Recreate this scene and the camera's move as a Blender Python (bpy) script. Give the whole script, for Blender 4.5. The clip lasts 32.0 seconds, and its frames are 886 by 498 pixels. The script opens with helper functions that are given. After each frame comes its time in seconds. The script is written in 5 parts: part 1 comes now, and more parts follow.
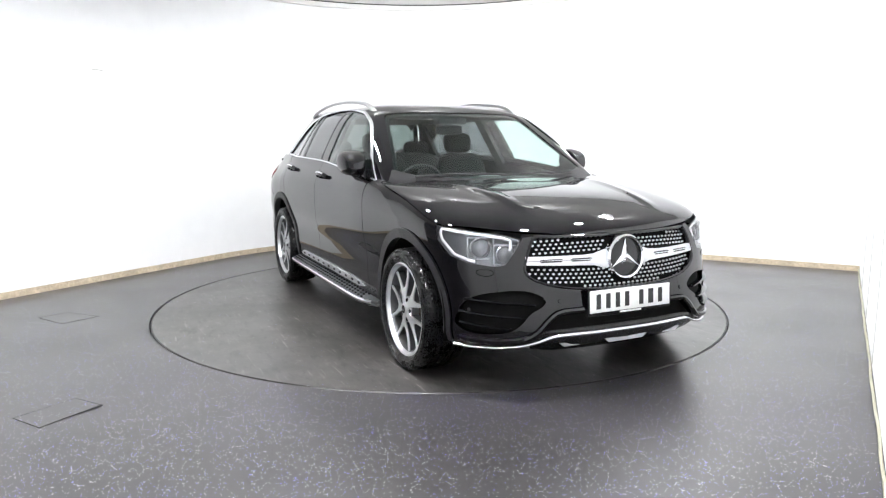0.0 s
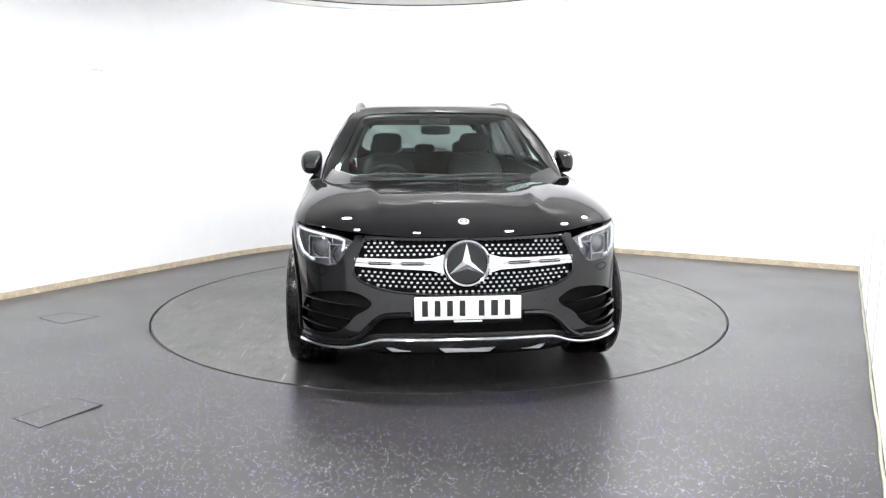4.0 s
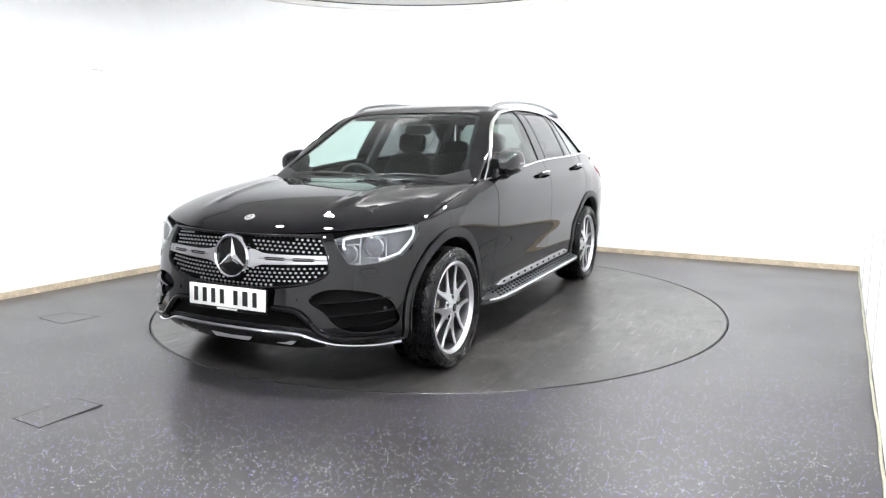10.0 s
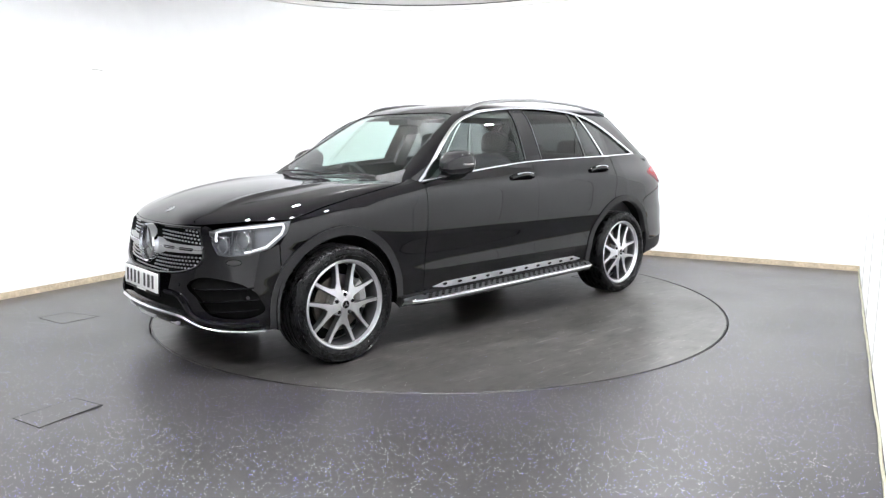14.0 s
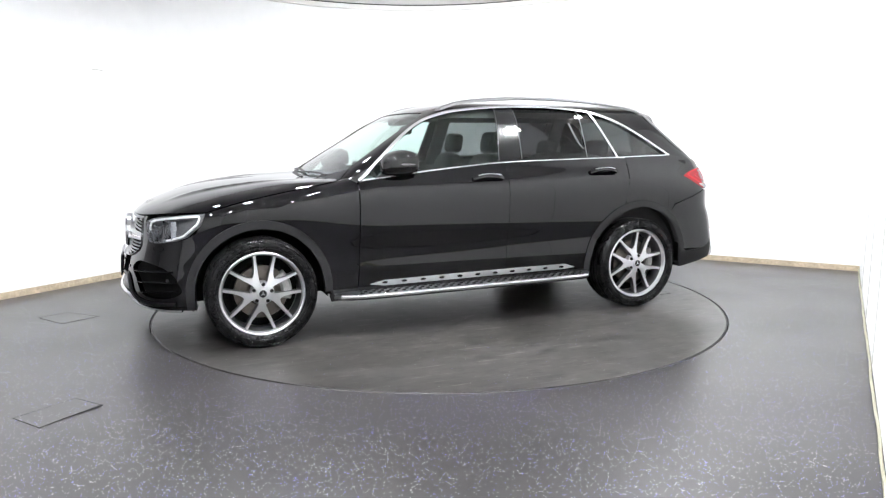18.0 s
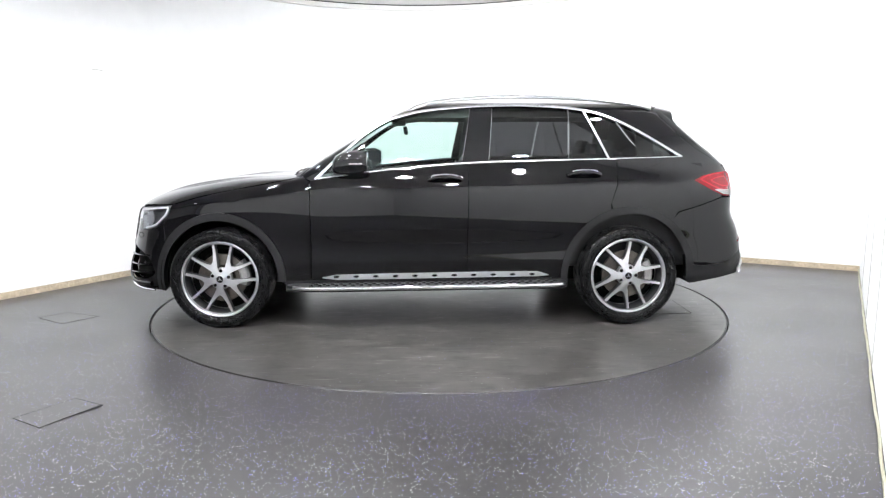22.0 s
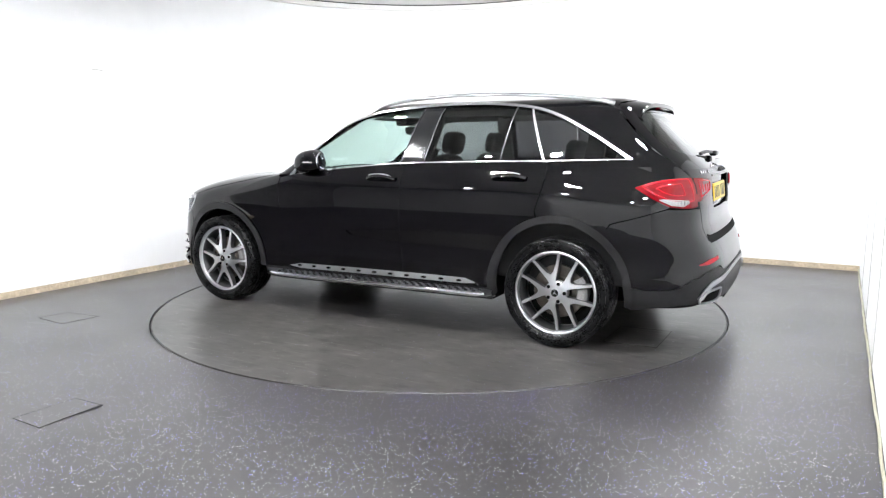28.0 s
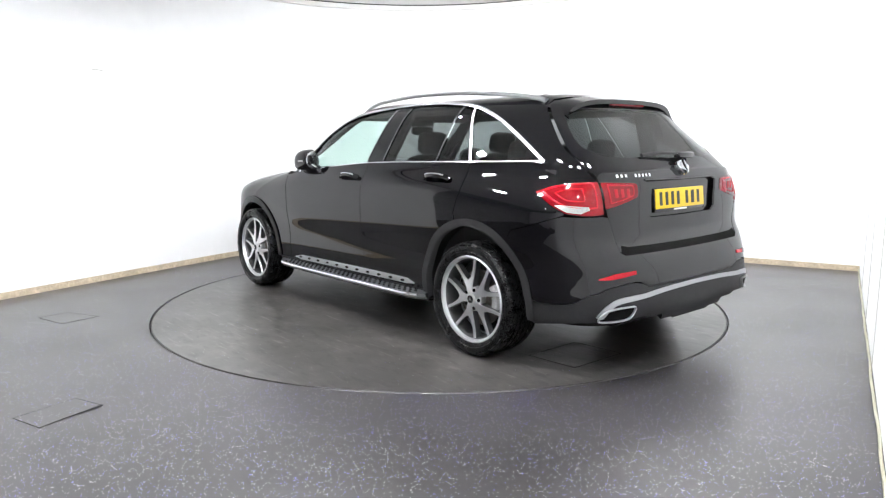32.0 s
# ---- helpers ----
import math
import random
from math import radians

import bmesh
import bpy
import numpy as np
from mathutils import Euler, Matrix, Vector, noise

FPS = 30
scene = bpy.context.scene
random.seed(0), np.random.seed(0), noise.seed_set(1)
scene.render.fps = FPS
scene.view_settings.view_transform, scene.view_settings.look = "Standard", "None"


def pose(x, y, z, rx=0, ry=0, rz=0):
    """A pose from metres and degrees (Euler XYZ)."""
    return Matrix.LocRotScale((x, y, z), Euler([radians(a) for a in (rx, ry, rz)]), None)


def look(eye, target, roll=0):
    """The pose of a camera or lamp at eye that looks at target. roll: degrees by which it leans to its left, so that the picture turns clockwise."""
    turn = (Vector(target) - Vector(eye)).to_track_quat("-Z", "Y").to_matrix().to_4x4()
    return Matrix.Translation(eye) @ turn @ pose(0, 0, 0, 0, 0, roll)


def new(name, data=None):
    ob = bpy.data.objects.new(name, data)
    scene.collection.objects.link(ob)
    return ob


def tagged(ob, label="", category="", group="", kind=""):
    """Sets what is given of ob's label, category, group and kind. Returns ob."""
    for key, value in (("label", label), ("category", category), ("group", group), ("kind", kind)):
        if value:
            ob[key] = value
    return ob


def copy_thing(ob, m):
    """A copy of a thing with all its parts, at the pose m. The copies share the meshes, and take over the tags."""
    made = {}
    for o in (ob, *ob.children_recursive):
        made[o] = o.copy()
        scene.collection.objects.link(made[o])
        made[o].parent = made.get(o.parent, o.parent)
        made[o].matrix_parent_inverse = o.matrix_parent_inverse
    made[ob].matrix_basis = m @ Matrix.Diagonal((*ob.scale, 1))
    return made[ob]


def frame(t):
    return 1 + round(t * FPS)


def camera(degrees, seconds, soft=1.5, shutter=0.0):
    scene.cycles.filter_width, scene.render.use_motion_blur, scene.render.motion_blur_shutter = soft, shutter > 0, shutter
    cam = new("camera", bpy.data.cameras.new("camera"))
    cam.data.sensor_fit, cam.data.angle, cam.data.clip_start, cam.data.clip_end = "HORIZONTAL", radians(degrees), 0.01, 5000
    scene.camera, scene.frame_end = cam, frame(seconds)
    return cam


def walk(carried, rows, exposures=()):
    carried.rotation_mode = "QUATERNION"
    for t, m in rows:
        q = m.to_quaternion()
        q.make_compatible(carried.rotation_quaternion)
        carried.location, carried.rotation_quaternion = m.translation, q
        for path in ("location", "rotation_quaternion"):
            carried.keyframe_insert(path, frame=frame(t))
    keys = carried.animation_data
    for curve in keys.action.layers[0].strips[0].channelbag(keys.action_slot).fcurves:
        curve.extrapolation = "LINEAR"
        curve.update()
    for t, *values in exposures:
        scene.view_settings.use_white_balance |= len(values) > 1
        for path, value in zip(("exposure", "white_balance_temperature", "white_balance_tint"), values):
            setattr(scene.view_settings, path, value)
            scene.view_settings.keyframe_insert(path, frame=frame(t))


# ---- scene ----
cam = camera(64.8, 32.0, soft=1.25)
EYE = Vector((0.0, -5.7103, 1.2923))
YAW, TILT = radians(0.3041), radians(-8.704)
AIM = EYE + Vector((math.sin(YAW) * math.cos(TILT), math.cos(YAW) * math.cos(TILT), math.sin(TILT)))
CAM_POSE = look(EYE, AIM, -0.165)
walk(cam, [(0.0, CAM_POSE), (32.0, CAM_POSE)], exposures=[(0.0, 0.0), (32.0, 0.0)])


TURN = (25.655, -5.3408, 0.01021, -0.0001418)


def turn(t):
    """Turn of the table in degrees; 0 = the car faces the lens."""
    return TURN[0] + TURN[1] * t + TURN[2] * t * t + TURN[3] * t ** 3


# ---- light: an indoor studio lit by ceiling panels; a dim grey world behind the closed room ----
world = bpy.data.worlds.new("world")
scene.world = world
world.use_nodes = True
world.node_tree.nodes["Background"].inputs[0].default_value = (0.5, 0.52, 0.55, 1)
world.node_tree.nodes["Background"].inputs[1].default_value = 0.2
PANEL_GLOW = 1260.0
# ---- materials ----
def mat(name, color, rough=0.5, metal=0.0, coat=0.0, spec=0.5, emit=0.0, vary=0.0, scale=20.0, bump=0.0, bump_scale=200.0, ior=1.5, vary_rough=0.0):
    m = bpy.data.materials.new(name)
    m.use_nodes = True
    nt = m.node_tree
    b = nt.nodes["Principled BSDF"]
    b.inputs["Base Color"].default_value = (*color, 1)
    b.inputs["Roughness"].default_value = rough
    b.inputs["Metallic"].default_value = metal
    b.inputs["Coat Weight"].default_value = coat
    b.inputs["Coat Roughness"].default_value = 0.015
    b.inputs["Specular IOR Level"].default_value = spec
    b.inputs["IOR"].default_value = ior
    if emit:
        b.inputs["Emission Color"].default_value = (*color, 1)
        b.inputs["Emission Strength"].default_value = emit
    if vary or vary_rough or bump:
        co = nt.nodes.new("ShaderNodeTexCoord")
    if vary or vary_rough:
        n1, n2 = nt.nodes.new("ShaderNodeTexNoise"), nt.nodes.new("ShaderNodeTexNoise")
        n1.inputs["Scale"].default_value, n2.inputs["Scale"].default_value = scale, scale * 7.3
        n1.inputs["Detail"].default_value = 4
        mix = nt.nodes.new("ShaderNodeMath")
        mix.operation = "MULTIPLY"
        for n in (n1, n2):
            nt.links.new(co.outputs["Object"], n.inputs["Vector"])
        nt.links.new(n1.outputs["Fac"], mix.inputs[0])
        nt.links.new(n2.outputs["Fac"], mix.inputs[1])
        if vary:
            ramp = nt.nodes.new("ShaderNodeMapRange")
            ramp.inputs["From Min"].default_value, ramp.inputs["From Max"].default_value = 0.1, 0.42
            ramp.inputs["To Min"].default_value, ramp.inputs["To Max"].default_value = 1 - vary, 1 + vary
            nt.links.new(mix.outputs[0], ramp.inputs["Value"])
            hsv = nt.nodes.new("ShaderNodeHueSaturation")
            hsv.inputs["Color"].default_value = (*color, 1)
            nt.links.new(ramp.outputs[0], hsv.inputs["Value"])
            nt.links.new(hsv.outputs[0], b.inputs["Base Color"])
        if vary_rough:
            r2 = nt.nodes.new("ShaderNodeMapRange")
            r2.inputs["From Min"].default_value, r2.inputs["From Max"].default_value = 0.1, 0.42
            r2.inputs["To Min"].default_value, r2.inputs["To Max"].default_value = rough - vary_rough, rough + vary_rough
            nt.links.new(mix.outputs[0], r2.inputs["Value"])
            nt.links.new(r2.outputs[0], b.inputs["Roughness"])
    if bump:
        n3 = nt.nodes.new("ShaderNodeTexNoise")
        n3.inputs["Scale"].default_value = bump_scale
        bp = nt.nodes.new("ShaderNodeBump")
        bp.inputs["Strength"].default_value = bump
        bp.inputs["Distance"].default_value = 0.002
        nt.links.new(co.outputs["Object"], n3.inputs["Vector"])
        nt.links.new(n3.outputs["Fac"], bp.inputs["Height"])
        nt.links.new(bp.outputs[0], b.inputs["Normal"])
    return m


def glass(name, tint, gloss=0.055):
    """A thin pane: tinted see-through with a mirror gloss that grows at a slant."""
    m = bpy.data.materials.new(name)
    m.use_nodes = True
    nt = m.node_tree
    nt.nodes.remove(nt.nodes["Principled BSDF"])
    tr, gl, mx, lw, pw, mr = (nt.nodes.new("ShaderNode" + k) for k in ("BsdfTransparent", "BsdfGlossy", "MixShader", "LayerWeight", "Math", "MapRange"))
    tr.inputs["Color"].default_value = (*tint, 1)
    gl.inputs["Color"].default_value = (1, 1, 1, 1)
    gl.inputs["Roughness"].default_value = 0.01
    lw.inputs["Blend"].default_value = 0.5
    pw.operation, pw.inputs[1].default_value = "POWER", 5.0
    mr.inputs["To Min"].default_value, mr.inputs["To Max"].default_value = gloss, 1.0
    nt.links.new(lw.outputs["Facing"], pw.inputs[0])
    nt.links.new(pw.outputs[0], mr.inputs["Value"])
    nt.links.new(mr.outputs[0], mx.inputs[0])
    nt.links.new(tr.outputs[0], mx.inputs[1])
    nt.links.new(gl.outputs[0], mx.inputs[2])
    nt.links.new(mx.outputs[0], nt.nodes["Material Output"].inputs["Surface"])
    return m


def speckled(name, base, rough, density, wear, marks):
    """Safety vinyl: dark grey sheet with pale, blue and glassy chips, scuffs and worn smooth patches."""
    m = bpy.data.materials.new(name)
    m.use_nodes = True
    nt = m.node_tree
    N, Lk = nt.nodes.new, nt.links.new
    b = nt.nodes["Principled BSDF"]
    co = N("ShaderNodeTexCoord")
    # chips: a cell pattern whose random value picks few cells
    vor = N("ShaderNodeTexVoronoi")
    vor.inputs["Scale"].default_value = 172
    Lk(co.outputs["Object"], vor.inputs["Vector"])
    sep = N("ShaderNodeSeparateColor")
    Lk(vor.outputs["Color"], sep.inputs[0])
    pick = N("ShaderNodeMath")
    pick.operation, pick.inputs[1].default_value = "GREATER_THAN", 1 - density
    Lk(sep.outputs[0], pick.inputs[0])
    small = N("ShaderNodeMath")
    small.operation, small.inputs[1].default_value = "LESS_THAN", 0.36
    Lk(vor.outputs["Distance"], small.inputs[0])
    chip = N("ShaderNodeMath")
    chip.operation = "MULTIPLY"
    Lk(pick.outputs[0], chip.inputs[0])
    Lk(small.outputs[0], chip.inputs[1])
    tone = N("ShaderNodeValToRGB")
    e = tone.color_ramp.elements
    e[0].position, e[0].color = 0.0, (0.22, 0.16, 0.90, 1)
    e[1].position, e[1].color = 0.52, (0.68, 0.68, 0.68, 1)
    e.new(0.30).color = (0.24, 0.24, 0.85, 1)
    Lk(sep.outputs[1], tone.inputs[0])
    # scuffs and stains at two scales
    n1, n2 = N("ShaderNodeTexNoise"), N("ShaderNodeTexNoise")
    n1.inputs["Scale"].default_value, n1.inputs["Detail"].default_value = 0.9, 5
    n2.inputs["Scale"].default_value, n2.inputs["Detail"].default_value = 6, 6
    for n in (n1, n2):
        n.inputs["Roughness"].default_value = 0.6
        Lk(co.outputs["Object"], n.inputs["Vector"])
    stain = N("ShaderNodeMath")
    stain.operation = "MULTIPLY"
    Lk(n1.outputs["Fac"], stain.inputs[0])
    Lk(n2.outputs["Fac"], stain.inputs[1])
    ramp = N("ShaderNodeMapRange")
    ramp.inputs["From Min"].default_value, ramp.inputs["From Max"].default_value = 0.10, 0.42
    ramp.inputs["To Min"].default_value, ramp.inputs["To Max"].default_value = 1 - wear, 1 + wear
    ramp.interpolation_type = "SMOOTHSTEP"
    Lk(stain.outputs[0], ramp.inputs["Value"])
    # small pale scrapes and dark smears
    n5 = N("ShaderNodeTexNoise")
    n5.inputs["Scale"].default_value, n5.inputs["Detail"].default_value, n5.inputs["Roughness"].default_value = 5.5, 9, 0.66
    squash = N("ShaderNodeMapping")
    squash.inputs["Scale"].default_value = (1.0, 2.6, 1.0)
    squash.inputs["Rotation"].default_value = (0, 0, 0.5)
    Lk(co.outputs["Object"], squash.inputs["Vector"])
    Lk(squash.outputs[0], n5.inputs["Vector"])
    total = ramp.outputs[0]
    for lo, hi, gain in ((0.57, 0.70, 0.55 * marks), (0.46, 0.37, -min(0.7, 0.38 * marks))):
        mr = N("ShaderNodeMapRange")
        mr.inputs["From Min"].default_value, mr.inputs["From Max"].default_value = lo, hi
        mr.inputs["To Min"].default_value, mr.inputs["To Max"].default_value = 1.0, 1.0 + gain
        Lk(n5.outputs["Fac"], mr.inputs["Value"])
        mul = N("ShaderNodeMath")
        mul.operation = "MULTIPLY"
        Lk(total, mul.inputs[0])
        Lk(mr.outputs[0], mul.inputs[1])
        total = mul.outputs[0]
    if marks:
        for turned, gain in ((0.2, 0.9), (1.3, 0.7)):
            mp, nz, mr, mul = N("ShaderNodeMapping"), N("ShaderNodeTexNoise"), N("ShaderNodeMapRange"), N("ShaderNodeMath")
            mp.inputs["Scale"].default_value, mp.inputs["Rotation"].default_value = (1.2, 16.0, 1.0), (0, 0, turned)
            nz.inputs["Scale"].default_value, nz.inputs["Detail"].default_value = 2.6, 3
            mr.inputs["From Min"].default_value, mr.inputs["From Max"].default_value = 0.64, 0.74
            mr.inputs["To Min"].default_value, mr.inputs["To Max"].default_value = 1.0, 1.0 + gain * marks
            mul.operation = "MULTIPLY"
            Lk(co.outputs["Object"], mp.inputs["Vector"])
            Lk(mp.outputs[0], nz.inputs["Vector"])
            Lk(nz.outputs["Fac"], mr.inputs["Value"])
            Lk(total, mul.inputs[0])
            Lk(mr.outputs[0], mul.inputs[1])
            total = mul.outputs[0]
    hsv = N("ShaderNodeHueSaturation")
    hsv.inputs["Color"].default_value = (*base, 1)
    Lk(total, hsv.inputs["Value"])
    mx = N("ShaderNodeMix")
    mx.data_type = "RGBA"
    Lk(chip.outputs[0], mx.inputs["Factor"])
    Lk(hsv.outputs[0], mx.inputs["A"])
    Lk(tone.outputs[0], mx.inputs["B"])
    Lk(mx.outputs["Result"], b.inputs["Base Color"])
    r2 = N("ShaderNodeMapRange")
    r2.inputs["From Min"].default_value, r2.inputs["From Max"].default_value = 0.25, 0.75
    r2.inputs["To Min"].default_value, r2.inputs["To Max"].default_value = rough + 0.03, rough - 0.03
    r2.interpolation_type = "SMOOTHSTEP"
    n6 = N("ShaderNodeTexNoise")
    n6.inputs["Scale"].default_value, n6.inputs["Detail"].default_value = 1.3, 1
    Lk(co.outputs["Object"], n6.inputs["Vector"])
    Lk(n6.outputs["Fac"], r2.inputs["Value"])
    Lk(r2.outputs[0], b.inputs["Roughness"])
    b.inputs["Specular IOR Level"].default_value = 0.6
    return m


M = dict(
    wall=mat("wall_paint", (0.86, 0.865, 0.875), 0.6, vary=0.02, scale=0.8, bump=0.1, bump_scale=60),
    ceiling=mat("ceiling_paint", (0.80, 0.79, 0.77), 0.8, vary=0.04, scale=1.0),
    skirting=mat("bare_plywood", (0.50, 0.42, 0.31), 0.6, vary=0.28, scale=6, bump=0.3),
    sealant=mat("cream_sealant", (0.44, 0.43, 0.32), 0.5, vary=0.2, scale=12),
    # grey chosen to make the unseen hall reflect dark; dimness put into its colour
    dim=mat("dim_hall_grey", (0.5, 0.5, 0.505), 0.8, vary=0.15, scale=2),
    floor=speckled("speckled_vinyl", (0.029, 0.0268, 0.027), 0.308, 0.095, 0.10, 0.0),
    disc=speckled("worn_vinyl", (0.048, 0.045, 0.0425), 0.308, 0.004, 0.5, 2.4),
    gap=mat("black_gap", (0.005, 0.005, 0.005), 0.8, spec=0.08),
    panel=mat("panel_glow", (0.965, 0.98, 1.0), 0.5, emit=PANEL_GLOW),
    paint=mat("black_paint", (0.0014, 0.0012, 0.0018), 0.025, spec=0.5, vary=0.1, scale=900),
    glass=glass("clear_glass", (0.74, 0.86, 0.82), 0.055),
    privacy=glass("privacy_glass", (0.20, 0.205, 0.21)),
    rearglass=glass("tinted_rear_glass", (0.22, 0.25, 0.24)),
    lens=glass("lamp_glass", (0.93, 0.94, 0.95)),
    chrome=mat("chrome", (0.85, 0.86, 0.88), 0.06, 1.0, vary_rough=0.02),
    boardmetal=mat("brushed_board_metal", (0.20, 0.205, 0.215), 0.35, 1.0, vary=0.1, scale=60),
    moulding=mat("bright_moulding", (0.85, 0.86, 0.88), 0.2, 1.0, vary_rough=0.03),
    satin=mat("satin_silver", (0.66, 0.665, 0.68), 0.4, 1.0, vary=0.04, scale=60),
    plastic=mat("grey_black_plastic", (0.018, 0.018, 0.019), 0.42, spec=0.22, vary=0.15, scale=40, bump=0.2, bump_scale=900),
    gloss=mat("gloss_black", (0.005, 0.005, 0.006), 0.12, spec=0.5),
    under=mat("underbody_black", (0.005, 0.005, 0.005), 0.8, spec=0.1, vary=0.3),
    rubber=mat("tyre_rubber", (0.0038, 0.0038, 0.0042), 0.3, spec=0.2, vary=0.25, scale=15, vary_rough=0.12, bump=0.15),
    rim=mat("machined_alloy", (0.68, 0.685, 0.70), 0.30, 1.0, vary_rough=0.02),
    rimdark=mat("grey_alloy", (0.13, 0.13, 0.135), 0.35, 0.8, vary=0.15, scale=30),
    iron=mat("brake_disc_iron", (0.14, 0.125, 0.11), 0.4, 1.0, vary=0.2, scale=30),
    caliper=mat("caliper_grey", (0.34, 0.335, 0.33), 0.5, 0.4, vary=0.2),
    red=mat("red_lens", (0.16, 0.002, 0.006), 0.06, spec=0.35, vary=0.15, scale=30),
    redlit=mat("red_light_guide", (0.34, 0.004, 0.012), 0.2, spec=0.35),
    clearlens=mat("ribbed_clear_lens", (0.26, 0.25, 0.25), 0.15, spec=0.6, bump=0.4, bump_scale=150),
    glassball=mat("projector_glass", (0.10, 0.105, 0.115), 0.04, spec=0.9, coat=1.0),
    scuff=mat("grey_scrape", (0.5, 0.49, 0.48), 0.7),
    cut=mat("cut_vinyl", (0.017, 0.016, 0.016), 0.6, spec=0.2),
    rail=mat("anodised_rail", (0.42, 0.425, 0.435), 0.3, 1.0, vary=0.04, scale=60),
    white=mat("white_plate", (0.82, 0.82, 0.8), 0.35, vary=0.03),
    yellow=mat("yellow_plate", (0.83, 0.56, 0.02), 0.35, vary=0.03),
    ink=mat("black_ink", (0.008, 0.008, 0.008), 0.5),
    guide=mat("white_light_guide", (0.72, 0.73, 0.75), 0.3, coat=0.5),
    reflector=mat("lamp_reflector", (0.36, 0.37, 0.39), 0.16, 1.0, vary=0.2, scale=40),
    bezel=mat("lamp_bezel", (0.13, 0.135, 0.145), 0.3, 0.6, vary=0.2, scale=25),
    cloth=mat("dark_leather", (0.010, 0.010, 0.010), 0.5, spec=0.2, vary=0.2, scale=30, bump=0.3),
    trim=mat("dark_trim", (0.018, 0.018, 0.019), 0.6, spec=0.25, vary=0.15, scale=40, bump=0.2),
    headliner=mat("grey_headliner", (0.06, 0.06, 0.06), 0.9, vary=0.1),
)
# ---- helpers for building ----
def obj(name, me, material, parent=None, label=""):
    ob = new(name, me)
    if material:
        me.materials.append(material)
    if parent:
        ob.parent = parent
    if label:
        ob["label"] = label
    return ob


def part(name, bm, material, parent, label="", smooth=True, weld=True):
    """A bmesh as one mesh object under a thing or a part."""
    if weld:
        bmesh.ops.remove_doubles(bm, verts=bm.verts, dist=1e-5)
    bmesh.ops.recalc_face_normals(bm, faces=bm.faces)
    me = bpy.data.meshes.new(name)
    bm.to_mesh(me)
    bm.free()
    if smooth:
        for p in me.polygons:
            p.use_smooth = True
        me.set_sharp_from_angle(angle=radians(35))
    return obj(name, me, material, parent, label)


def box(bm, x0, x1, y0, y1, z0, z1, m=None, bevel=0.0):
    r = bmesh.ops.create_cube(bm, size=1, matrix=Matrix.LocRotScale(((x0 + x1) / 2, (y0 + y1) / 2, (z0 + z1) / 2), None, (abs(x1 - x0), abs(y1 - y0), abs(z1 - z0))))
    if bevel:
        es = list({e for v in r["verts"] for e in v.link_edges})
        q = bmesh.ops.bevel(bm, geom=es, offset=bevel, segments=2, affect="EDGES", profile=0.5)
        vs = q["verts"]
        vs = list({v for f in q["faces"] for v in f.verts} | {v for v in r["verts"] if v.is_valid})
    else:
        vs = r["verts"]
    if m is not None:
        bmesh.ops.transform(bm, matrix=m, verts=vs)
    return vs


def prism(bm, outline, a, b, place):
    """A polygon of 2D points between the depths a and b; place(u, v, d) gives the 3D point."""
    n = len(outline)
    lo = [bm.verts.new(place(u, v, a)) for u, v in outline]
    hi = [bm.verts.new(place(u, v, b)) for u, v in outline]
    bm.faces.new(lo)
    bm.faces.new(hi[::-1])
    for i in range(n):
        bm.faces.new((lo[i], hi[i], hi[(i + 1) % n], lo[(i + 1) % n]))
    return lo + hi


def lathe(bm, profile, n=64, closed=False, place=None):
    """Turns a profile of (radius, axial) points; the axis is y unless place is given."""
    rings = []
    for i in range(n):
        a = 2 * math.pi * i / n
        ring = []
        for r, h in profile:
            p = (r * math.cos(a), h, r * math.sin(a))
            ring.append(bm.verts.new(place(*p) if place else p))
        rings.append(ring)
    k = len(profile)
    for i in range(n):
        A, B = rings[i], rings[(i + 1) % n]
        for j in range(k if closed else k - 1):
            bm.faces.new((A[j], A[(j + 1) % k], B[(j + 1) % k], B[j]))


def sweep(bm, pts, ups, section, closed=False, caps=True):
    """A section of (side, up) points swept along pts, with the given up directions."""
    n = len(pts)
    rings = []
    for i in range(n):
        a, b = pts[(i - 1) % n] if closed or i else pts[0], pts[(i + 1) % n] if closed or i < n - 1 else pts[-1]
        t = (Vector(b) - Vector(a)).normalized()
        u = Vector(ups[i])
        u = (u - t * u.dot(t)).normalized()
        s = t.cross(u)
        rings.append([bm.verts.new(Vector(pts[i]) + s * p + u * q) for p, q in section])
    k = len(section)
    for i in range(n if closed else n - 1):
        A, B = rings[i], rings[(i + 1) % n]
        for j in range(k):
            bm.faces.new((A[j], A[(j + 1) % k], B[(j + 1) % k], B[j]))
    if caps and not closed:
        bm.faces.new(rings[0][::-1])
        bm.faces.new(rings[-1])


def round_section(w, h, n=10):
    return [(w / 2 * math.cos(2 * math.pi * i / n), h / 2 * math.sin(2 * math.pi * i / n)) for i in range(n)]


def smooth_line(pts, n=8, closed=False):
    """Catmull-Rom through 2D or 3D points."""
    P = [np.array(p, float) for p in pts]
    k = len(P)
    out = []
    for i in range(k if closed else k - 1):
        if closed:
            a, b, c, d = (P[(i + j) % k] for j in (-1, 0, 1, 2))
        else:
            b, c = P[i], P[i + 1]
            a = P[i - 1] if i else 2 * b - c
            d = P[i + 2] if i + 2 < k else 2 * c - b
        for j in range(n):
            t = j / n
            out.append(0.5 * (2 * b + (c - a) * t + (2 * a - 5 * b + 4 * c - d) * t * t + (3 * b - a - 3 * c + d) * t ** 3))
    if not closed:
        out.append(P[-1])
    return [tuple(float(v) for v in p) for p in out]


